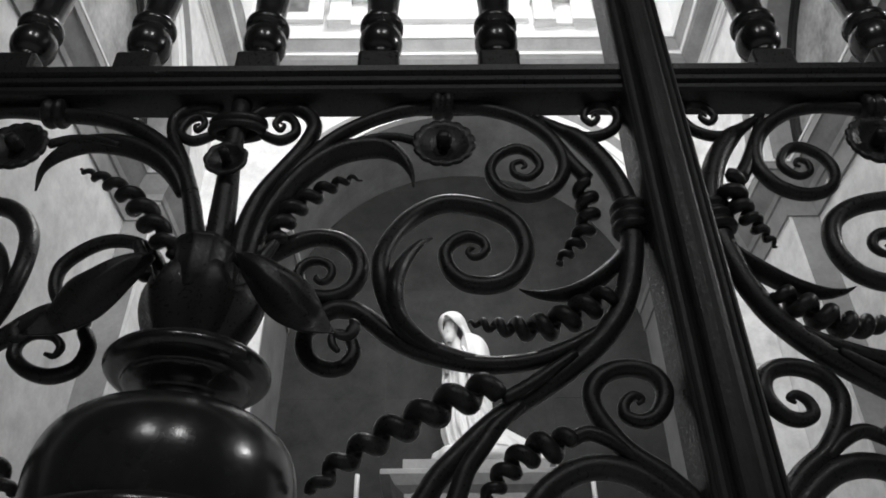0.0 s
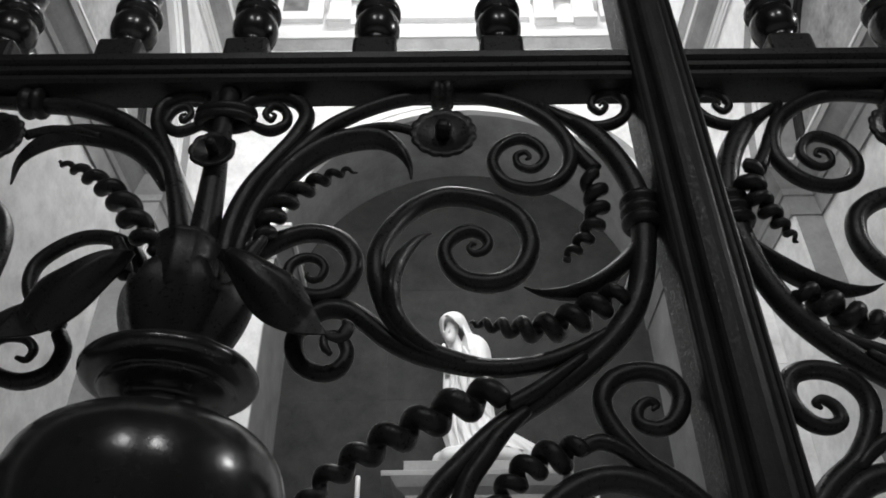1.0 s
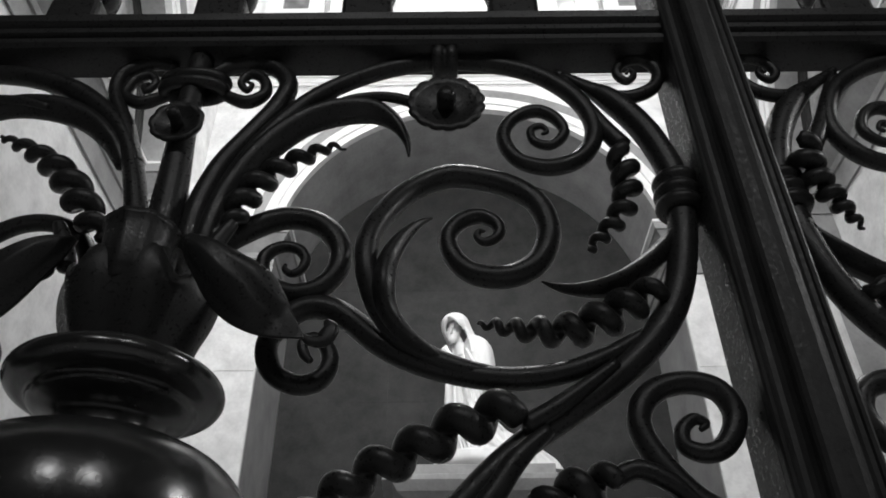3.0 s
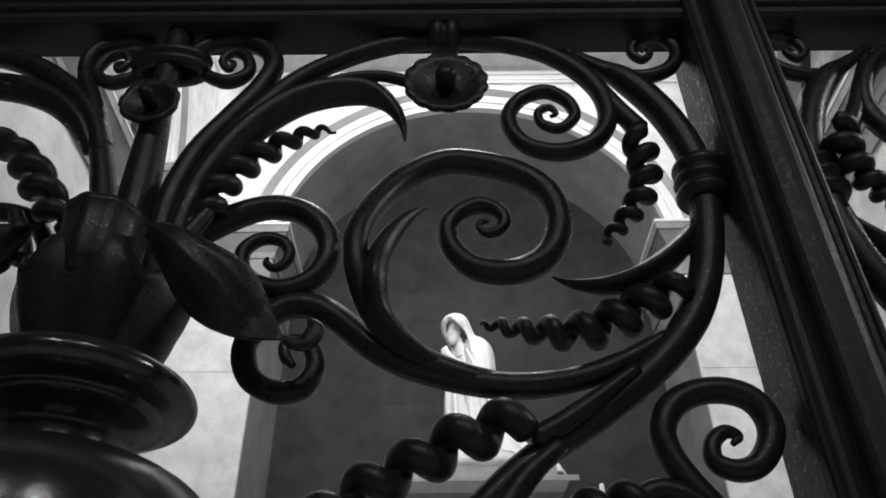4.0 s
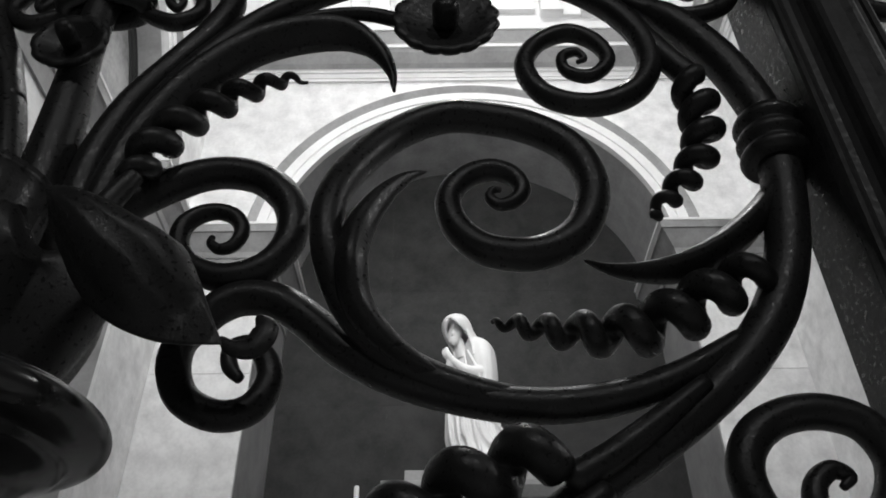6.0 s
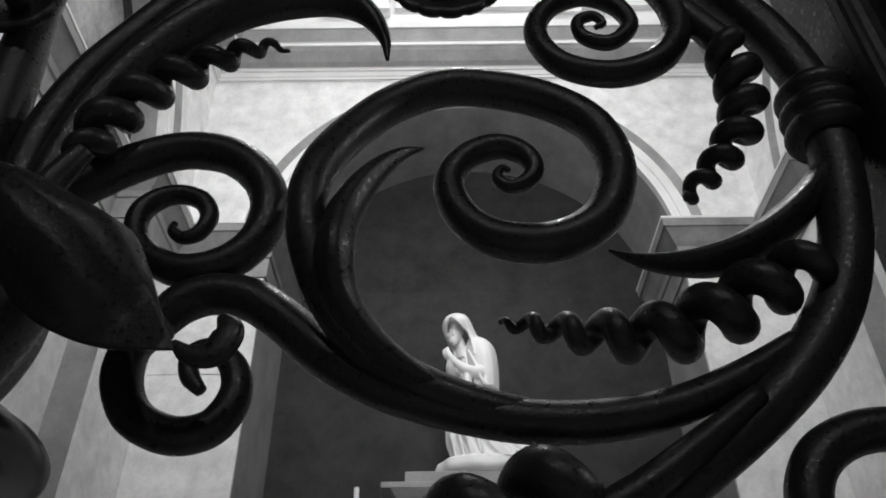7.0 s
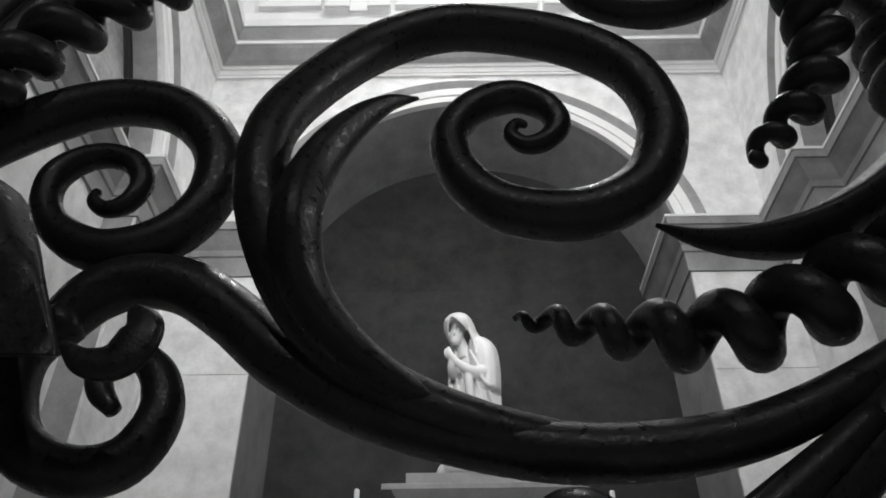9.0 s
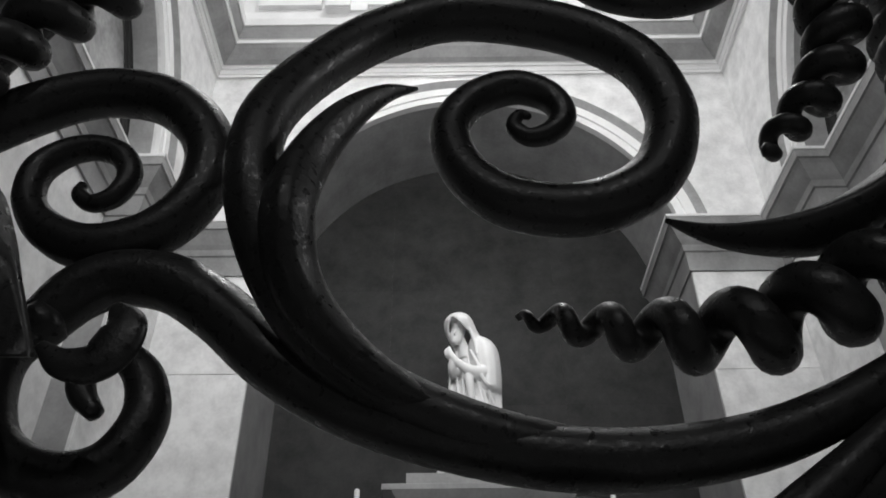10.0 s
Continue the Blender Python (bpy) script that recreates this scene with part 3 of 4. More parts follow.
def drooping_leaf(leaf, side, across=12):
    """A broad bent sheet between two edge curves, bowed towards the viewer with a ridge and a lifted edge."""
    upper, lower = spline(DROOP_UPPER, 4), spline(DROOP_LOWER, 4)
    n = len(upper)
    front, back = [], []
    for i, (a, b) in enumerate(zip(upper, lower)):
        f = i / (n - 1)
        bow = 0.019 * sin(pi * min(f * 1.15 + 0.05, 1.0)) ** 0.8
        lines = ([], [])
        for k in range(across + 1):
            w = k / across
            q = a + (b - a) * w
            out = bow * (1 - abs(2 * w - 0.84) ** 2.2) - 0.0025 * exp(-((w - 0.42) / 0.10) ** 2) * sin(pi * f)
            out = max(out, 0.0) if 0 < k < across else 0.0
            lines[0].append((side * q[0] / 1000, q[2] - GY - out - 0.0012, EYE + q[1] / 1000))
            lines[1].append((side * q[0] / 1000, q[2] - GY - out * 0.96 + 0.0016, EYE + q[1] / 1000 + 0.001))
        front.append(lines[0])
        back.append(lines[1])
    bm = bmesh.new()
    f = [[bm.verts.new(q) for q in line] for line in front]
    b = [[bm.verts.new(q) for q in line] for line in back]
    for i in range(n - 1):
        for k in range(across):
            bm.faces.new((f[i][k], f[i + 1][k], f[i + 1][k + 1], f[i][k + 1]))
            bm.faces.new((b[i][k], b[i][k + 1], b[i + 1][k + 1], b[i + 1][k]))
        for k in (0, across):
            bm.faces.new((f[i][k], f[i + 1][k], b[i + 1][k], b[i][k]))
    for i in (0, n - 1):
        for k in range(across):
            bm.faces.new((f[i][k], f[i][k + 1], b[i][k + 1], b[i][k]))
    return part("drooping_leaf", bm, IRON, leaf, "broad forged leaf bending down to a point")


def iron_tendril(leaf, rows, side, y0, y1, turns, phase=0.0, tube_ratio=0.50):
    """A bar wound like a corkscrew round a tapering axis."""
    axis = spline(rows, 24)
    n = len(axis)
    length = [0.0]
    for a, b in zip(axis, axis[1:]):
        length.append(length[-1] + max((a[2] + b[2]) / 2, 2.0) ** -0.5 * np.linalg.norm((b - a)[:2]))
    pts, rad = [], []
    for i, q in enumerate(axis):
        t = axis[min(i + 1, n - 1)][:2] - axis[max(i - 1, 0)][:2]
        t = t / np.linalg.norm(t)
        a = phase + 2 * pi * turns * length[i] / length[-1]
        r_out = q[2] / 1000
        r_tube, r_coil = r_out * tube_ratio, r_out * (1 - tube_ratio)
        nx, nz = -t[1], t[0]
        pts.append((side * (q[0] / 1000 + nx * r_coil * cos(a)), y0 + (y1 - y0) * i / (n - 1) - GY - r_coil * sin(a), EYE + q[1] / 1000 + nz * r_coil * cos(a)))
        rad.append(max(r_tube, 0.001))
    bm = bmesh.new()
    tube(bm, pts, rad, 16)
    return part("tendril", bm, IRON, leaf, "corkscrew tendril")


def iron_rosette(leaf, x, y, z, r, lobes):
    """A scalloped disc facing the viewer with a square-headed pin."""
    bm = bmesh.new()
    sides = lobes * 8
    rings = []
    for f, d in ((0.0, 0.002), (0.30, 0.002), (0.50, 0.001), (0.75, -0.002), (0.94, -0.004), (1.0, -0.002), (0.94, 0.001), (0.3, 0.008)):
        ring = []
        for k in range(sides):
            a = 2 * pi * k / sides
            w = 1 + (0.07 * abs(sin(lobes * a / 2)) ** 0.7 - 0.05) * f
            ring.append(bm.verts.new((x + r * max(f, 0.02) * w * cos(a), y - GY + d + 0.0002 * f * f * cos(lobes * a), EYE + z + r * max(f, 0.02) * w * sin(a))))
        rings.append(ring)
    for r0, r1 in zip(rings, rings[1:]):
        for k in range(sides):
            bm.faces.new((r0[k], r0[(k + 1) % sides], r1[(k + 1) % sides], r1[k]))
    ob = part("rosette", bm, IRON, leaf, "scalloped iron rosette")
    bm = bmesh.new()
    lathe(bm, [(0.23 * r, 0), (0.25 * r, 0.008), (0.24 * r, 0.015), (0.19 * r, 0.018), (0.05 * r, 0.0185)], sides=8)
    bmesh.ops.transform(bm, matrix=pose(x, y - GY + 0.004, EYE + z, 90, 0, 0), verts=bm.verts)
    part("pin", bm, IRON, ob)
    return ob


def band(leaf, name, centre, direction, radius, length, count):
    """Turned rings round a bar."""
    bm = bmesh.new()
    prof = []
    for i in range(count):
        z0 = -length / 2 + length * i / count
        for k in range(7):
            prof.append((radius * (0.86 + 0.16 * sin(pi * k / 6)), z0 + length / count * k / 6.5))
    lathe(bm, prof, sides=24)
    q = Vector((0, 0, 1)).rotation_difference(Vector(direction)).to_matrix().to_4x4()
    bmesh.ops.transform(bm, matrix=Matrix.Translation(centre) @ q, verts=bm.verts)
    return part(name, bm, IRON, leaf)


BALUSTER = [(0.0185, 0.030), (0.0155, 0.0325), (0.0140, 0.038), (0.0150, 0.0425), (0.0190, 0.047), (0.0222, 0.054), (0.0235, 0.063), (0.0222, 0.073), (0.0192, 0.0795), (0.0188, 0.0825),
            (0.0230, 0.085), (0.0240, 0.090), (0.0229, 0.095), (0.0188, 0.098), (0.0172, 0.113), (0.0195, 0.16), (0.0180, 0.25), (0.014, 0.34), (0.016, 0.35), (0.016, 0.369)]


def flip(rows):
    return [(-u, z, r) for u, z, r in rows]


def gate_leaf():
    leaf = thing("gate_leaf", VX, GY, 0, "black wrought-iron gate leaf with scrolls, tendrils and vase", "gate", "chapel gate leaves")
    for s in (1, -1):
        for name, rows, y in (("big_scroll", BIG_SCROLL, 0.552), ("lower_stem", LOWER_STEM, 0.552), ("leaf_scroll", LEAF_SCROLL if s > 0 else flip(SCROLL_LEFT), 0.552), ("ring_scroll", RING_SCROLL if s > 0 else flip(RING_LEFT), 0.549),
                              ("top_scroll", TOP_SCROLL if s > 0 else flip(TOP_LEFT) + TOP_SCROLL[9:], 0.552), ("corner_curl", CORNER_CURL, 0.552), ("tall_stem", TALL_STEM if s > 0 else flip(TALL_LEFT), 0.552), ("small_curl", SMALL_CURL, 0.552),
                              ("low_scroll", LOW_SCROLL, 0.552), ("crook", CROOK, 0.545), ("tendril_stem", TENDRIL_STEM_LOW, 0.548), ("tendril_stem", TENDRIL_STEM_TOP, 0.552),
                              ("tendril_stem", TENDRIL_FOOT, 0.530), ("rosette_stem", ROSETTE_STEM, 0.545), ("right_stem", RIGHT_STEM + [(150, 120, 9.5), (110, 20, 9.5), (90, -60, 9.5)], 0.554),
                              ("under_stem", UNDER_STEM + [(185, 120, 7), (170, 20, 7), (160, -60, 7)], 0.545), ("low_arch", [(215, -60, 9), (225, 60, 9)] + LOW_ARCH, 0.552)):
            iron_bar(leaf, name, rows, s, y)
        iron_leaf(leaf, "pointed_leaf", LEAF_TOP if s > 0 else flip(LEAF_TOP_LEFT), s, 0.554, 0.7)
        iron_leaf(leaf, "pointed_leaf", LEAF_INNER, s, 0.550, 0.8)
        iron_leaf(leaf, "pointed_leaf", LEAF_RIGHT, s, 0.556, 1.25)
        droop = drooping_leaf(leaf, s)
        p, r = gate_curve(LEAF_CURL, s, 0.520)
        bm = bmesh.new()
        tube(bm, p, r, 14, [q * 0.45 for q in r])
        part("rolled_tip", bm, IRON, droop)
        iron_tendril(leaf, TENDRIL_TOP if s > 0 else flip(TENDRIL_LEFT), s, 0.530, 0.556, 7.3, -1.8, 0.54)
        iron_tendril(leaf, TENDRIL_RIGHT if s > 0 else [(2000 * (PX - VX) - u, z, r) for u, z, r in TENDRIL_FAR], s, 0.535, 0.555, 6.1, 1.0)
        iron_tendril(leaf, TENDRIL_MID, s, 0.545, 0.580, 7.8, -1.1)
        iron_tendril(leaf, TENDRIL_LOW, s, 0.545, 0.545, 6.6, 0.4, 0.56)
        iron_tendril(leaf, TENDRIL_BOTTOM, s, 0.548, 0.548, 5.0, 1.0)
        iron_rosette(leaf, s * 0.2015, 0.538, 0.530, 0.030, 15)
        band(leaf, "ring_band", (0.2015 if s > 0 else -0.184, -0.003, EYE + (0.594 if s > 0 else 0.586)), (1, 0, 0.0), 0.0150, 0.022, 2)
        band(leaf, "collar", (s * 0.369, 0.003, EYE + 0.450), (0.05 * s, 0, 1), 0.0175, 0.034, 3)
        # stile
        bm = boxed(min(s * 0.3800, s * 0.4035), max(s * 0.3800, s * 0.4035), -0.020, 0.022, 0.05, EYE + 1.4)
        part("stile", bm, IRON, leaf, smooth=False, bevel=0.002)
    # middle stem with its rosette and the clamp of the two curls
    bm = bmesh.new()
    p = spline([(0.004, -0.002, EYE + 0.40, 0.0135), (0.002, -0.004, EYE + 0.47, 0.0115), (0, -0.006, EYE + 0.53, 0.0095), (0, -0.004, EYE + 0.60, 0.010)], 5, 3)
    tube(bm, [q[:3] for q in p], [q[3] for q in p], 14)
    part("middle_stem", bm, IRON, leaf)
    iron_rosette(leaf, 0.001, 0.532, 0.506, 0.0205, 9)
    bm = bmesh.new()
    for dz in (-0.0045, 0.0045):
        loop = [(0.024 * cos(2 * pi * k / 28), -0.004 + 0.0105 * sin(2 * pi * k / 28), EYE + 0.564 + dz) for k in range(29)]
        tube(bm, loop, [0.0052] * 29, 12)
    part("clamp", bm, IRON, leaf, "doubled iron clamp ring")
    # rails: profile in depth and height, run between the stiles
    bm = bmesh.new()
    prof = [(-0.018, 0.5975), (-0.0215, 0.600), (-0.0215, 0.605), (-0.0175, 0.607), (-0.0175, 0.610), (-0.022, 0.612), (-0.022, 0.617), (-0.0185, 0.619), (-0.0185, 0.622),
            (-0.0235, 0.625), (-0.0245, 0.632), (0.016, 0.632), (0.014, 0.5975)]
    a = [bm.verts.new((-0.3800, y, EYE + z)) for y, z in prof]
    b = [bm.verts.new((0.3800, y, EYE + z)) for y, z in prof]
    for i in range(len(prof)):
        bm.faces.new((a[i], a[(i + 1) % len(a)], b[(i + 1) % len(a)], b[i]))
    part("rail", bm, IRON, leaf, "moulded cross rail", smooth=False)
    part("rail", boxed(-0.3800, 0.3800, -0.018, 0.018, EYE - 0.10, EYE - 0.06), IRON, leaf, smooth=False, bevel=0.003)
    part("rail", boxed(-0.3800, 0.3800, -0.018, 0.018, EYE + 1.0, EYE + 1.04), IRON, leaf, smooth=False, bevel=0.003)
    part("rail", boxed(-0.3800, 0.3800, -0.018, 0.018, 0.06, 0.12), IRON, leaf, smooth=False, bevel=0.003)
    # vase
    bm = bmesh.new()
    lathe(bm, [(r, EYE + z) for r, z in smooth_profile([(0.050, -0.06), (0.052, -0.045), (0.030, -0.02), (0.022, 0.01), (0.030, 0.04), (0.052, 0.085), (0.074, 0.130), (0.088, 0.165),
               (0.0925, 0.190), (0.0925, 0.208), (0.087, 0.228), (0.075, 0.243), (0.058, 0.253), (0.044, 0.258), (0.034, 0.260)])], sides=64)
    vase = part("vase", bm, BRONZE, leaf, "bulbous dark bronze vase")
    bm = bmesh.new()
    lathe(bm, [(r, EYE + z) for r, z in smooth_profile([(0.033, 0.255), (0.033, 0.270), (0.038, 0.276), (0.047, 0.281), (0.049, 0.285), (0.057, 0.287), (0.0625, 0.291), (0.0640, 0.296),
               (0.0615, 0.301), (0.056, 0.303), (0.054, 0.306), (0.042, 0.309), (0.034, 0.312), (0.032, 0.320)])], sides=56)
    part("vase_rim", bm, BRONZE, vase)
    bm = bmesh.new()
    lathe(bm, [(0.088, EYE + 0.156), (0.0915, EYE + 0.158), (0.0935, EYE + 0.164), (0.0925, EYE + 0.170), (0.088, EYE + 0.172)], sides=56)
    part("belly_band", bm, BRONZE, vase)
    bm = bmesh.new()
    lathe(bm, [(r, EYE + z) for r, z in smooth_profile([(0.030, 0.303), (0.034, 0.312), (0.040, 0.326), (0.0455, 0.340), (0.0490, 0.355), (0.0490, 0.368), (0.046, 0.375), (0.042, 0.373), (0.039, 0.362), (0.030, 0.352), (0.012, 0.352)])], sides=60, lobes=6, depth=0.06)
    for v in bm.verts:
        if v.co.z > EYE + 0.35 and v.co.y < 0:
            v.co.z -= 0.016 * exp(-((abs(v.co.x - 0.003) - 0.030) / 0.006) ** 2) * min(1.0, (v.co.z - EYE - 0.35) / 0.015)
    part("crown", bm, IRON, vase, "lobed leaf crown")
    bm = bmesh.new()
    lathe(bm, [(r, EYE + z) for r, z in smooth_profile([(0.030, 0.345), (0.036, 0.356), (0.037, 0.372), (0.034, 0.386), (0.026, 0.391), (0.010, 0.392)])], sides=40, lobes=8, depth=0.05)
    part("stem_socket", bm, IRON, vase)
    # upright leaf wrapped round the feet of the stems, its upper lip rolled out
    bm = bmesh.new()
    rings = []
    for z, r in ((0.350, 0.0165), (0.360, 0.0190), (0.370, 0.0205), (0.380, 0.0208), (0.388, 0.0212), (0.394, 0.0222), (0.397, 0.0236), (0.3965, 0.0226)):
        arc = [radians(-200 + 220 * k / 24) for k in range(25)]
        outer = [(0.003 + r * 1.06 * cos(a), -0.030 + (r - 0.0008 * cos(9 * a)) * sin(a), EYE + z - 0.003 * cos(a) ** 2) for a in arc]
        inner = [(0.003 + (r - 0.0035) * 1.06 * cos(a), -0.030 + (r - 0.0035) * sin(a), EYE + z) for a in arc[::-1]]
        rings.append([bm.verts.new(q) for q in outer + inner])
    for r0, r1 in zip(rings, rings[1:]):
        for k in range(50):
            bm.faces.new((r0[k], r0[(k + 1) % 50], r1[(k + 1) % 50], r1[k]))
    bm.faces.new(rings[0])
    bm.faces.new(rings[-1][::-1])
    part("upright_leaf", bm, IRON, vase, "upright leaf wrapped round the stems")
    # balusters on the rail
    for x in (-0.241, -0.116, 0.009, 0.135, 0.260):
        bm = bmesh.new()
        lathe(bm, [(r, EYE + 0.632 + z) for r, z in smooth_profile(BALUSTER, 3)], x, 0, 28)
        b = part("baluster", bm, BRONZE, leaf, "turned dark bronze baluster")
        part("block", boxed(x - 0.0215, x + 0.0215, -0.0205, 0.0205, EYE + 0.632, EYE + 0.6625), IRON, b, smooth=False, bevel=0.004)
    return leaf


leaf = gate_leaf()
for k in (-1, 1, 2):
    twin = copy_thing(leaf, Matrix.Translation((VX + 2 * k * (PX - VX), GY, 0)))
    if k == 1:
        for child in twin.children:
            if child.name.startswith("baluster"):
                child.location.x -= 0.028
# moulded cover strip over the meeting stiles
bm = bmesh.new()
half = [(0.027, -0.018), (0.027, -0.0235), (0.0262, -0.0255), (0.0245, -0.0265), (0.0228, -0.0255), (0.0220, -0.0238), (0.0195, -0.0232), (0.0165, -0.0238), (0.0140, -0.0258), (0.0124, -0.0290), (0.0117, -0.0325),
        (0.0106, -0.0345), (0.0085, -0.0360), (0.0050, -0.0372), (0.0, -0.0376)]
prof = [(-x, y) for x, y in half] + half[-2::-1]
a = [bm.verts.new((PX - VX + x, y, 0.05)) for x, y in prof]
b = [bm.verts.new((PX - VX + x, y, EYE + 1.4)) for x, y in prof]
for i in range(len(prof)):
    bm.faces.new((a[i], a[(i + 1) % len(a)], b[(i + 1) % len(a)], b[i]))
part("cover_strip", bm, WORN, leaf, "moulded cover strip", smooth=False)


# ---------------------------------------------------------------- altar and statue
SY = 5.55
altar = thing("altar", XC, SY, 0, "grey marble altar with a moulded table slab", "altar")
part("base", boxed(-1.2, 1.2, -0.32, 0.50, 0.0, 0.9), GREY_MARBLE, altar, smooth=False, bevel=0.01)
part("shelf", boxed(-1.1, 1.1, -0.28, 0.50, 0.9, EYE + 1.70), GREY_MARBLE, altar, smooth=False, bevel=0.01)
bm = bmesh.new()
moulding(bm, [(-0.5, -0.15), (0.5, -0.15), (0.5, 0.30), (-0.5, 0.30)], [(0, EYE + 1.70), (0.0, EYE + 1.95), (0.06, EYE + 1.99), (0.10, EYE + 2.055), (-0.1, EYE + 2.055)], closed=True)
part("body", bm, GREY_MARBLE, altar, smooth=False)
part("table_slab", boxed(-0.665, 0.665, -0.24, 0.45, EYE + 2.055, EYE + 2.098), GREY_MARBLE, altar, smooth=False, bevel=0.006)
tagged(finish(boxed(-0.265, 0.77, SY - 0.20, SY + 0.30, EYE + 2.098, EYE + 2.180), "plinth", GREY_MARBLE, smooth=False, bevel=0.004), "low grey marble plinth under the statue", "plinth")


def candle(x, y, z0, z1):
    t = thing("candle", x, y, z0, "white wax candle standing beside the altar slab", "candle", "altar candles")
    bm = bmesh.new()
    lathe(bm, [(0.05, 0), (0.05, 0.02), (0.02, 0.03), (0.02, 0.06)], sides=16)
    part("foot", bm, BRONZE, t)
    bm = bmesh.new()
    lathe(bm, [(0.018, 0.05), (0.018, z1 - z0 - 0.01), (0.012, z1 - z0)], sides=16)
    part("wax", bm, WAX, t)


candle(-0.60, SY, EYE + 1.70, EYE + 2.15)
candle(1.10, SY, EYE + 1.70, EYE + 2.12)


def kneeling_statue():
    bm = bmesh.new()

    def loft(sections, folds=0.0, count=9, seed=0.0, sides=72):
        rings = []
        for i, (x, y, z, rx, ry, amp) in enumerate(sections):
            ring = []
            for k in range(sides):
                a = 2 * pi * k / sides
                w = 1 + amp * (0.6 * sin(count * a + seed + 1.6 * z) + 0.4 * sin(2.3 * count * a + 3 * z + seed))
                ring.append(bm.verts.new((x + rx * w * cos(a), y + ry * w * sin(a), z)))
            rings.append(ring)
        for r0, r1 in zip(rings, rings[1:]):
            for k in range(sides):
                bm.faces.new((r0[k], r0[(k + 1) % sides], r1[(k + 1) % sides], r1[k]))
        bm.faces.new(rings[0][::-1])
        bm.faces.new(rings[-1])

    # cushion, robe from the hem to the shoulders, train behind
    loft(spline([(0.25, 0.0, 0.00, 0.31, 0.20, 0.01), (0.25, 0.0, 0.03, 0.345, 0.23, 0.04), (0.25, 0.0, 0.08, 0.35, 0.23, 0.05), (0.25, 0.0, 0.115, 0.32, 0.21, 0.05), (0.25, 0.0, 0.13, 0.24, 0.16, 0.0)], 5, 3), count=5)
    loft(spline([(0.31, 0.0, 0.10, 0.30, 0.22, 0.08), (0.26, 0.0, 0.16, 0.235, 0.20, 0.11), (0.195, 0.0, 0.28, 0.205, 0.18, 0.11), (0.175, 0.0, 0.45, 0.188, 0.17, 0.10),
                 (0.175, 0.0, 0.62, 0.186, 0.160, 0.085), (0.185, 0.02, 0.76, 0.182, 0.145, 0.03), (0.20, 0.045, 0.86, 0.160, 0.115, 0.02), (0.20, 0.055, 0.96, 0.125, 0.090, 0.0), (0.17, 0.04, 1.05, 0.085, 0.070, 0.0)], 5, 3), count=9)
    loft(spline([(0.64, 0.02, 0.0, 0.20, 0.15, 0.08), (0.62, 0.02, 0.06, 0.19, 0.14, 0.11), (0.54, 0.0, 0.14, 0.165, 0.13, 0.10), (0.46, 0.0, 0.22, 0.12, 0.11, 0.10), (0.37, 0.0, 0.33, 0.05, 0.06, 0.0)], 5, 3), count=7)
    # shoulder cape with a rounded hem, mantle hanging under it
    loft(spline([(0.268, -0.02, 0.60, 0.05, 0.10, 0.02), (0.270, -0.02, 0.62, 0.088, 0.15, 0.03), (0.268, -0.02, 0.70, 0.106, 0.165, 0.03), (0.262, -0.02, 0.88, 0.112, 0.165, 0.02), (0.250, -0.012, 0.99, 0.108, 0.150, 0.01), (0.232, -0.005, 1.055, 0.088, 0.120, 0), (0.205, 0.0, 1.10, 0.05, 0.075, 0)], 5, 3), count=5, seed=1.0)
    loft(spline([(0.275, 0.03, 0.36, 0.045, 0.11, 0.09), (0.272, 0.03, 0.45, 0.065, 0.13, 0.12), (0.265, 0.02, 0.65, 0.075, 0.14, 0.09), (0.255, 0.02, 0.8, 0.06, 0.12, 0.0)], 5, 3), count=6, seed=2.0)
    def limb(points):
        sp = spline(points, 6, 3)
        tube(bm, [q[:3] for q in sp], [q[3] for q in sp], 16)

    # bowed head: a veil open towards the palms, the face in its shade
    def hood(sections, middle):
        rings = []
        for x, y, z, rx, ry, thick, half in sections:
            ring = []
            for k in range(25):
                a = middle + half + (2 * pi - 2 * half) * k / 24
                w = 1 + 0.025 * sin(9 * a + 4 * z)
                ring.append(bm.verts.new((x + rx * w * cos(a), y + ry * w * sin(a), z)))
            for k in range(24, -1, -1):
                a = middle + half + (2 * pi - 2 * half) * k / 24
                ring.append(bm.verts.new((x + (rx - thick) * cos(a), y + (ry - thick) * sin(a), z)))
            rings.append(ring)
        for r0, r1 in zip(rings, rings[1:]):
            for k in range(50):
                bm.faces.new((r0[k], r0[(k + 1) % 50], r1[(k + 1) % 50], r1[k]))
        bm.faces.new(rings[0][::-1])
        bm.faces.new(rings[-1])

    hood(spline([(0.185, 0.02, 0.93, 0.120, 0.135, 0.020, 0.98), (0.160, 0.010, 1.02, 0.122, 0.135, 0.020, 0.95), (0.118, -0.010, 1.10, 0.120, 0.136, 0.020, 0.80), (0.090, -0.038, 1.150, 0.117, 0.142, 0.020, 0.55), (0.078, -0.050, 1.195, 0.113, 0.140, 0.024, 0.22), (0.075, -0.040, 1.235, 0.104, 0.122, 0.04, 0.12)], 4, 3), radians(-122))
    loft(spline([(0.073, -0.041, 1.215, 0.111, 0.134, 0.0), (0.073, -0.038, 1.245, 0.102, 0.119, 0.0), (0.075, -0.030, 1.275, 0.079, 0.092, 0), (0.077, -0.026, 1.293, 0.04, 0.048, 0), (0.077, -0.025, 1.298, 0.01, 0.01, 0)], 4, 3))
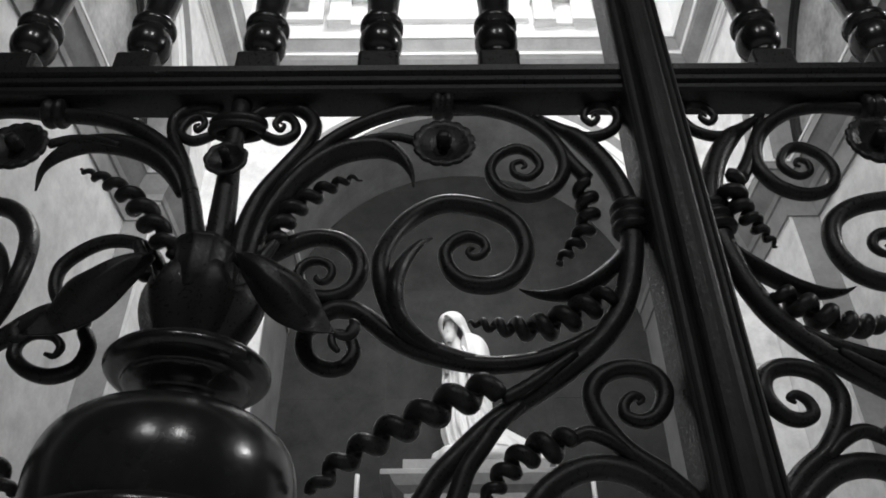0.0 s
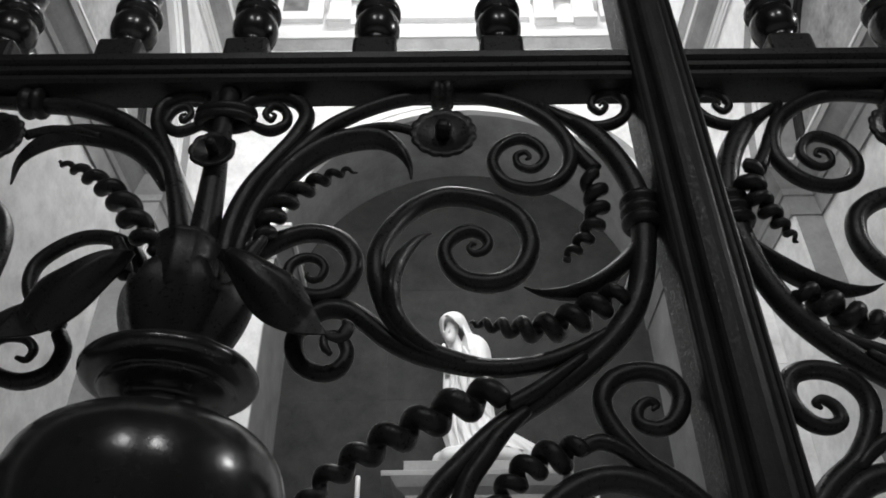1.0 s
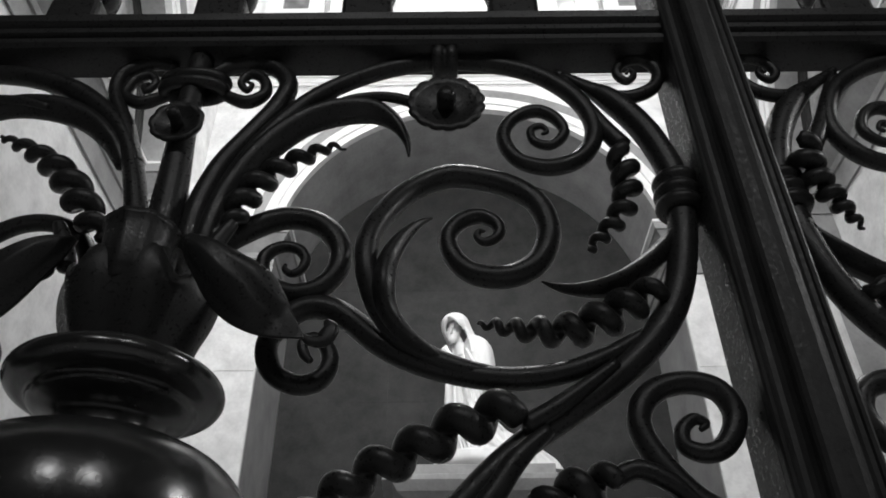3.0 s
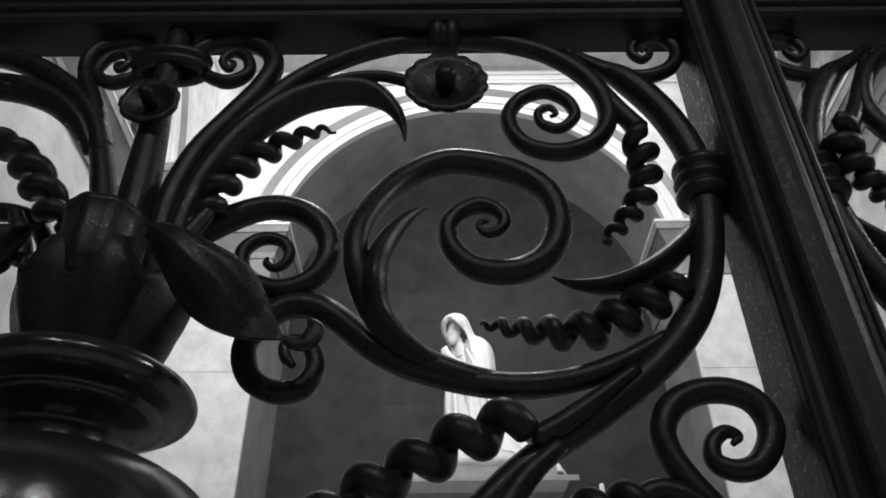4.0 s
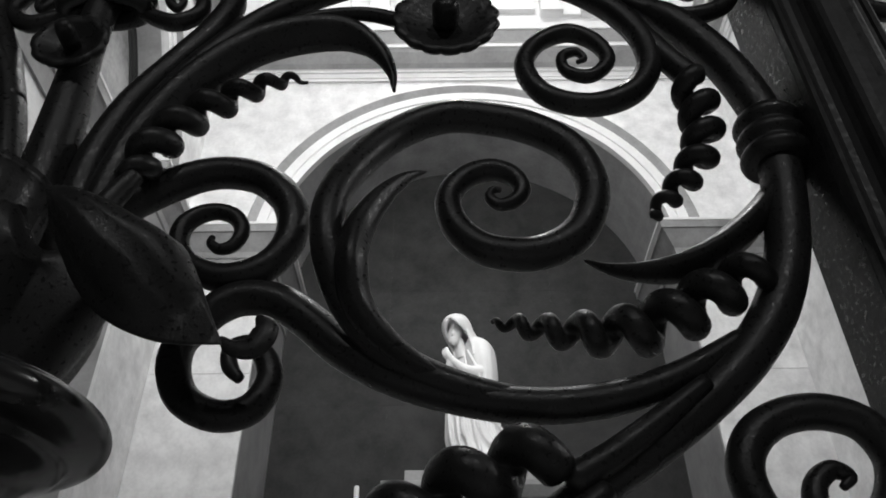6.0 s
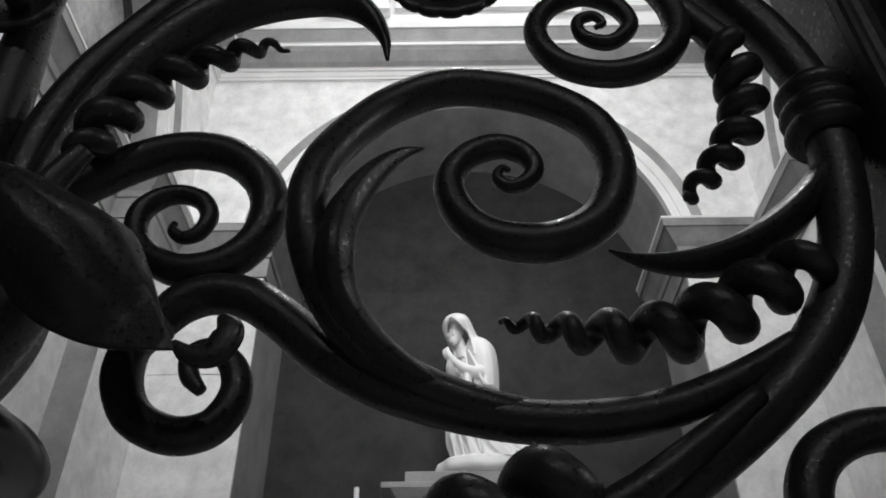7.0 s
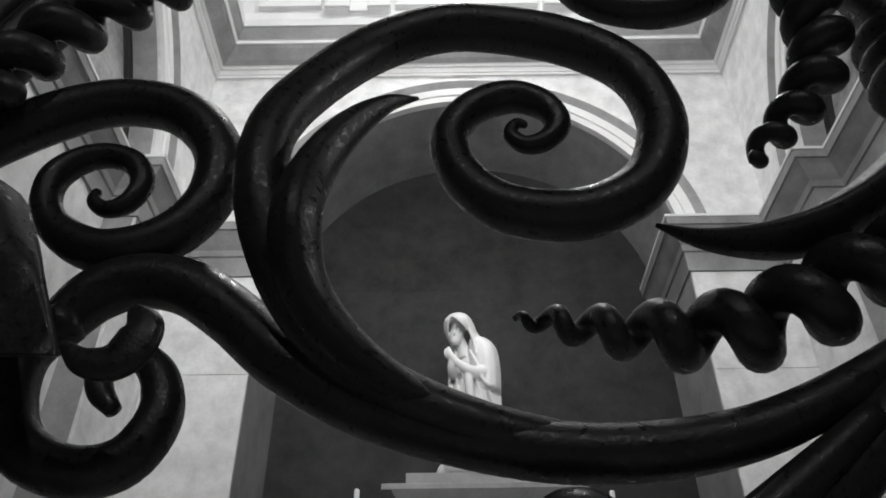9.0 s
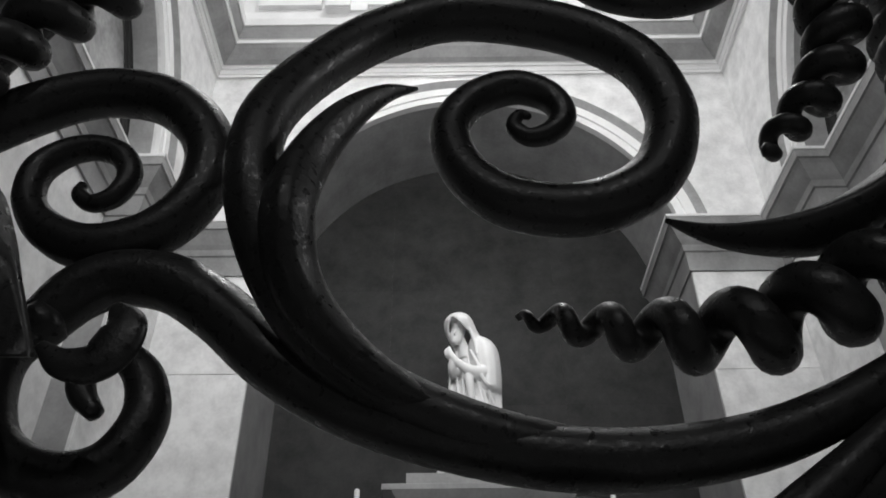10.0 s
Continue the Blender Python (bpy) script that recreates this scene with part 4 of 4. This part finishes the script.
    # bowed face set back in the veil: chin, cheeks and brow, then the nose and the neck
    loft(spline([(0.050, -0.060, 1.030, 0.012, 0.012, 0.0), (0.050, -0.056, 1.046, 0.032, 0.034, 0.0), (0.056, -0.046, 1.085, 0.046, 0.050, 0.0), (0.062, -0.038, 1.13, 0.054, 0.056, 0), (0.068, -0.032, 1.175, 0.056, 0.058, 0), (0.072, -0.03, 1.215, 0.054, 0.058, 0)], 4, 3))
    limb([(0.048, -0.092, 1.140, 0.006), (0.042, -0.104, 1.110, 0.009), (0.042, -0.100, 1.096, 0.008)])
    loft(spline([(0.13, 0.03, 0.95, 0.06, 0.06, 0), (0.10, 0.0, 1.05, 0.045, 0.045, 0), (0.08, -0.03, 1.10, 0.04, 0.04, 0)], 4, 3))
    # edge of the veil falling to the shoulder
    limb([(0.122, -0.150, 1.19, 0.010), (0.160, -0.140, 1.10, 0.013), (0.188, -0.140, 1.00, 0.015), (0.200, -0.15, 0.90, 0.012)])
    # sleeves and joined palms
    limb([(0.285, -0.08, 0.88, 0.070), (0.245, -0.13, 0.755, 0.066), (0.175, -0.175, 0.735, 0.052), (0.105, -0.200, 0.765, 0.036), (0.050, -0.205, 0.815, 0.024)])
    limb([(0.07, -0.07, 0.86, 0.048), (0.035, -0.12, 0.755, 0.042), (0.018, -0.175, 0.775, 0.032), (0.020, -0.20, 0.83, 0.024)])
    limb([(0.052, -0.205, 0.805, 0.026), (0.022, -0.210, 0.845, 0.025), (0.004, -0.205, 0.878, 0.024), (-0.002, -0.195, 0.912, 0.018), (0.000, -0.182, 0.938, 0.011)])
    limb([(0.018, -0.195, 0.835, 0.022), (-0.012, -0.195, 0.870, 0.021), (-0.022, -0.185, 0.903, 0.016), (-0.020, -0.172, 0.928, 0.010)])
    # crisp folds: a fan from the breast to the hem, the sleeve's edge, small pleats by the knees
    for x0, z0, x1, z1, x2, r in ((0.195, 0.82, 0.285, 0.58, 0.37, 0.013), (0.165, 0.80, 0.215, 0.58, 0.28, 0.012), (0.13, 0.88, 0.15, 0.62, 0.19, 0.014), (0.085, 0.80, 0.095, 0.58, 0.12, 0.010),
                                  (0.05, 0.84, 0.055, 0.60, 0.07, 0.010), (0.005, 0.84, 0.000, 0.60, 0.02, 0.012), (0.24, 0.60, 0.30, 0.40, 0.42, 0.012)):
        y0, y1, y2 = [-d * max(0.15, 1 - ((x - 0.178) / 0.195) ** 2) ** 0.5 - 0.004 for x, d in ((x0, 0.155), (x1, 0.167), (x2, 0.18))]
        limb([(x0, y0, z0, r * 0.6), (x1, y1, z1, r), (x2, y2, 0.28, r * 1.2), (x2 + 0.03, y2 - 0.02, 0.12, r)])
    # hanging sleeve, rolled hem of the cape and edge of the mantle
    limb([(0.135, -0.185, 0.745, 0.030), (0.138, -0.190, 0.67, 0.032), (0.146, -0.185, 0.55, 0.024), (0.150, -0.180, 0.47, 0.006)])
    limb([(0.150, -0.155, 0.93, 0.010), (0.200, -0.185, 0.80, 0.013), (0.235, -0.195, 0.68, 0.014), (0.270, -0.185, 0.635, 0.015), (0.310, -0.150, 0.65, 0.015), (0.352, -0.06, 0.68, 0.012)])
    limb([(0.345, -0.03, 0.86, 0.010), (0.352, -0.05, 0.66, 0.012), (0.348, -0.07, 0.50, 0.014), (0.335, -0.07, 0.40, 0.010)])
    ob = finish(bm, "statue", STATUE)
    ob.location = (0.028, SY, EYE + 2.180)
    ob.scale = (1.0, 1.0, 1.005)
    r = ob.modifiers.new("merge", "REMESH")
    r.mode, r.voxel_size, r.use_smooth_shade = "VOXEL", 0.005, True
    s = ob.modifiers.new("soften", "SMOOTH")
    s.factor, s.iterations = 0.5, 1
    return tagged(ob, "white marble statue of a veiled kneeling mourner", "statue")


kneeling_statue()
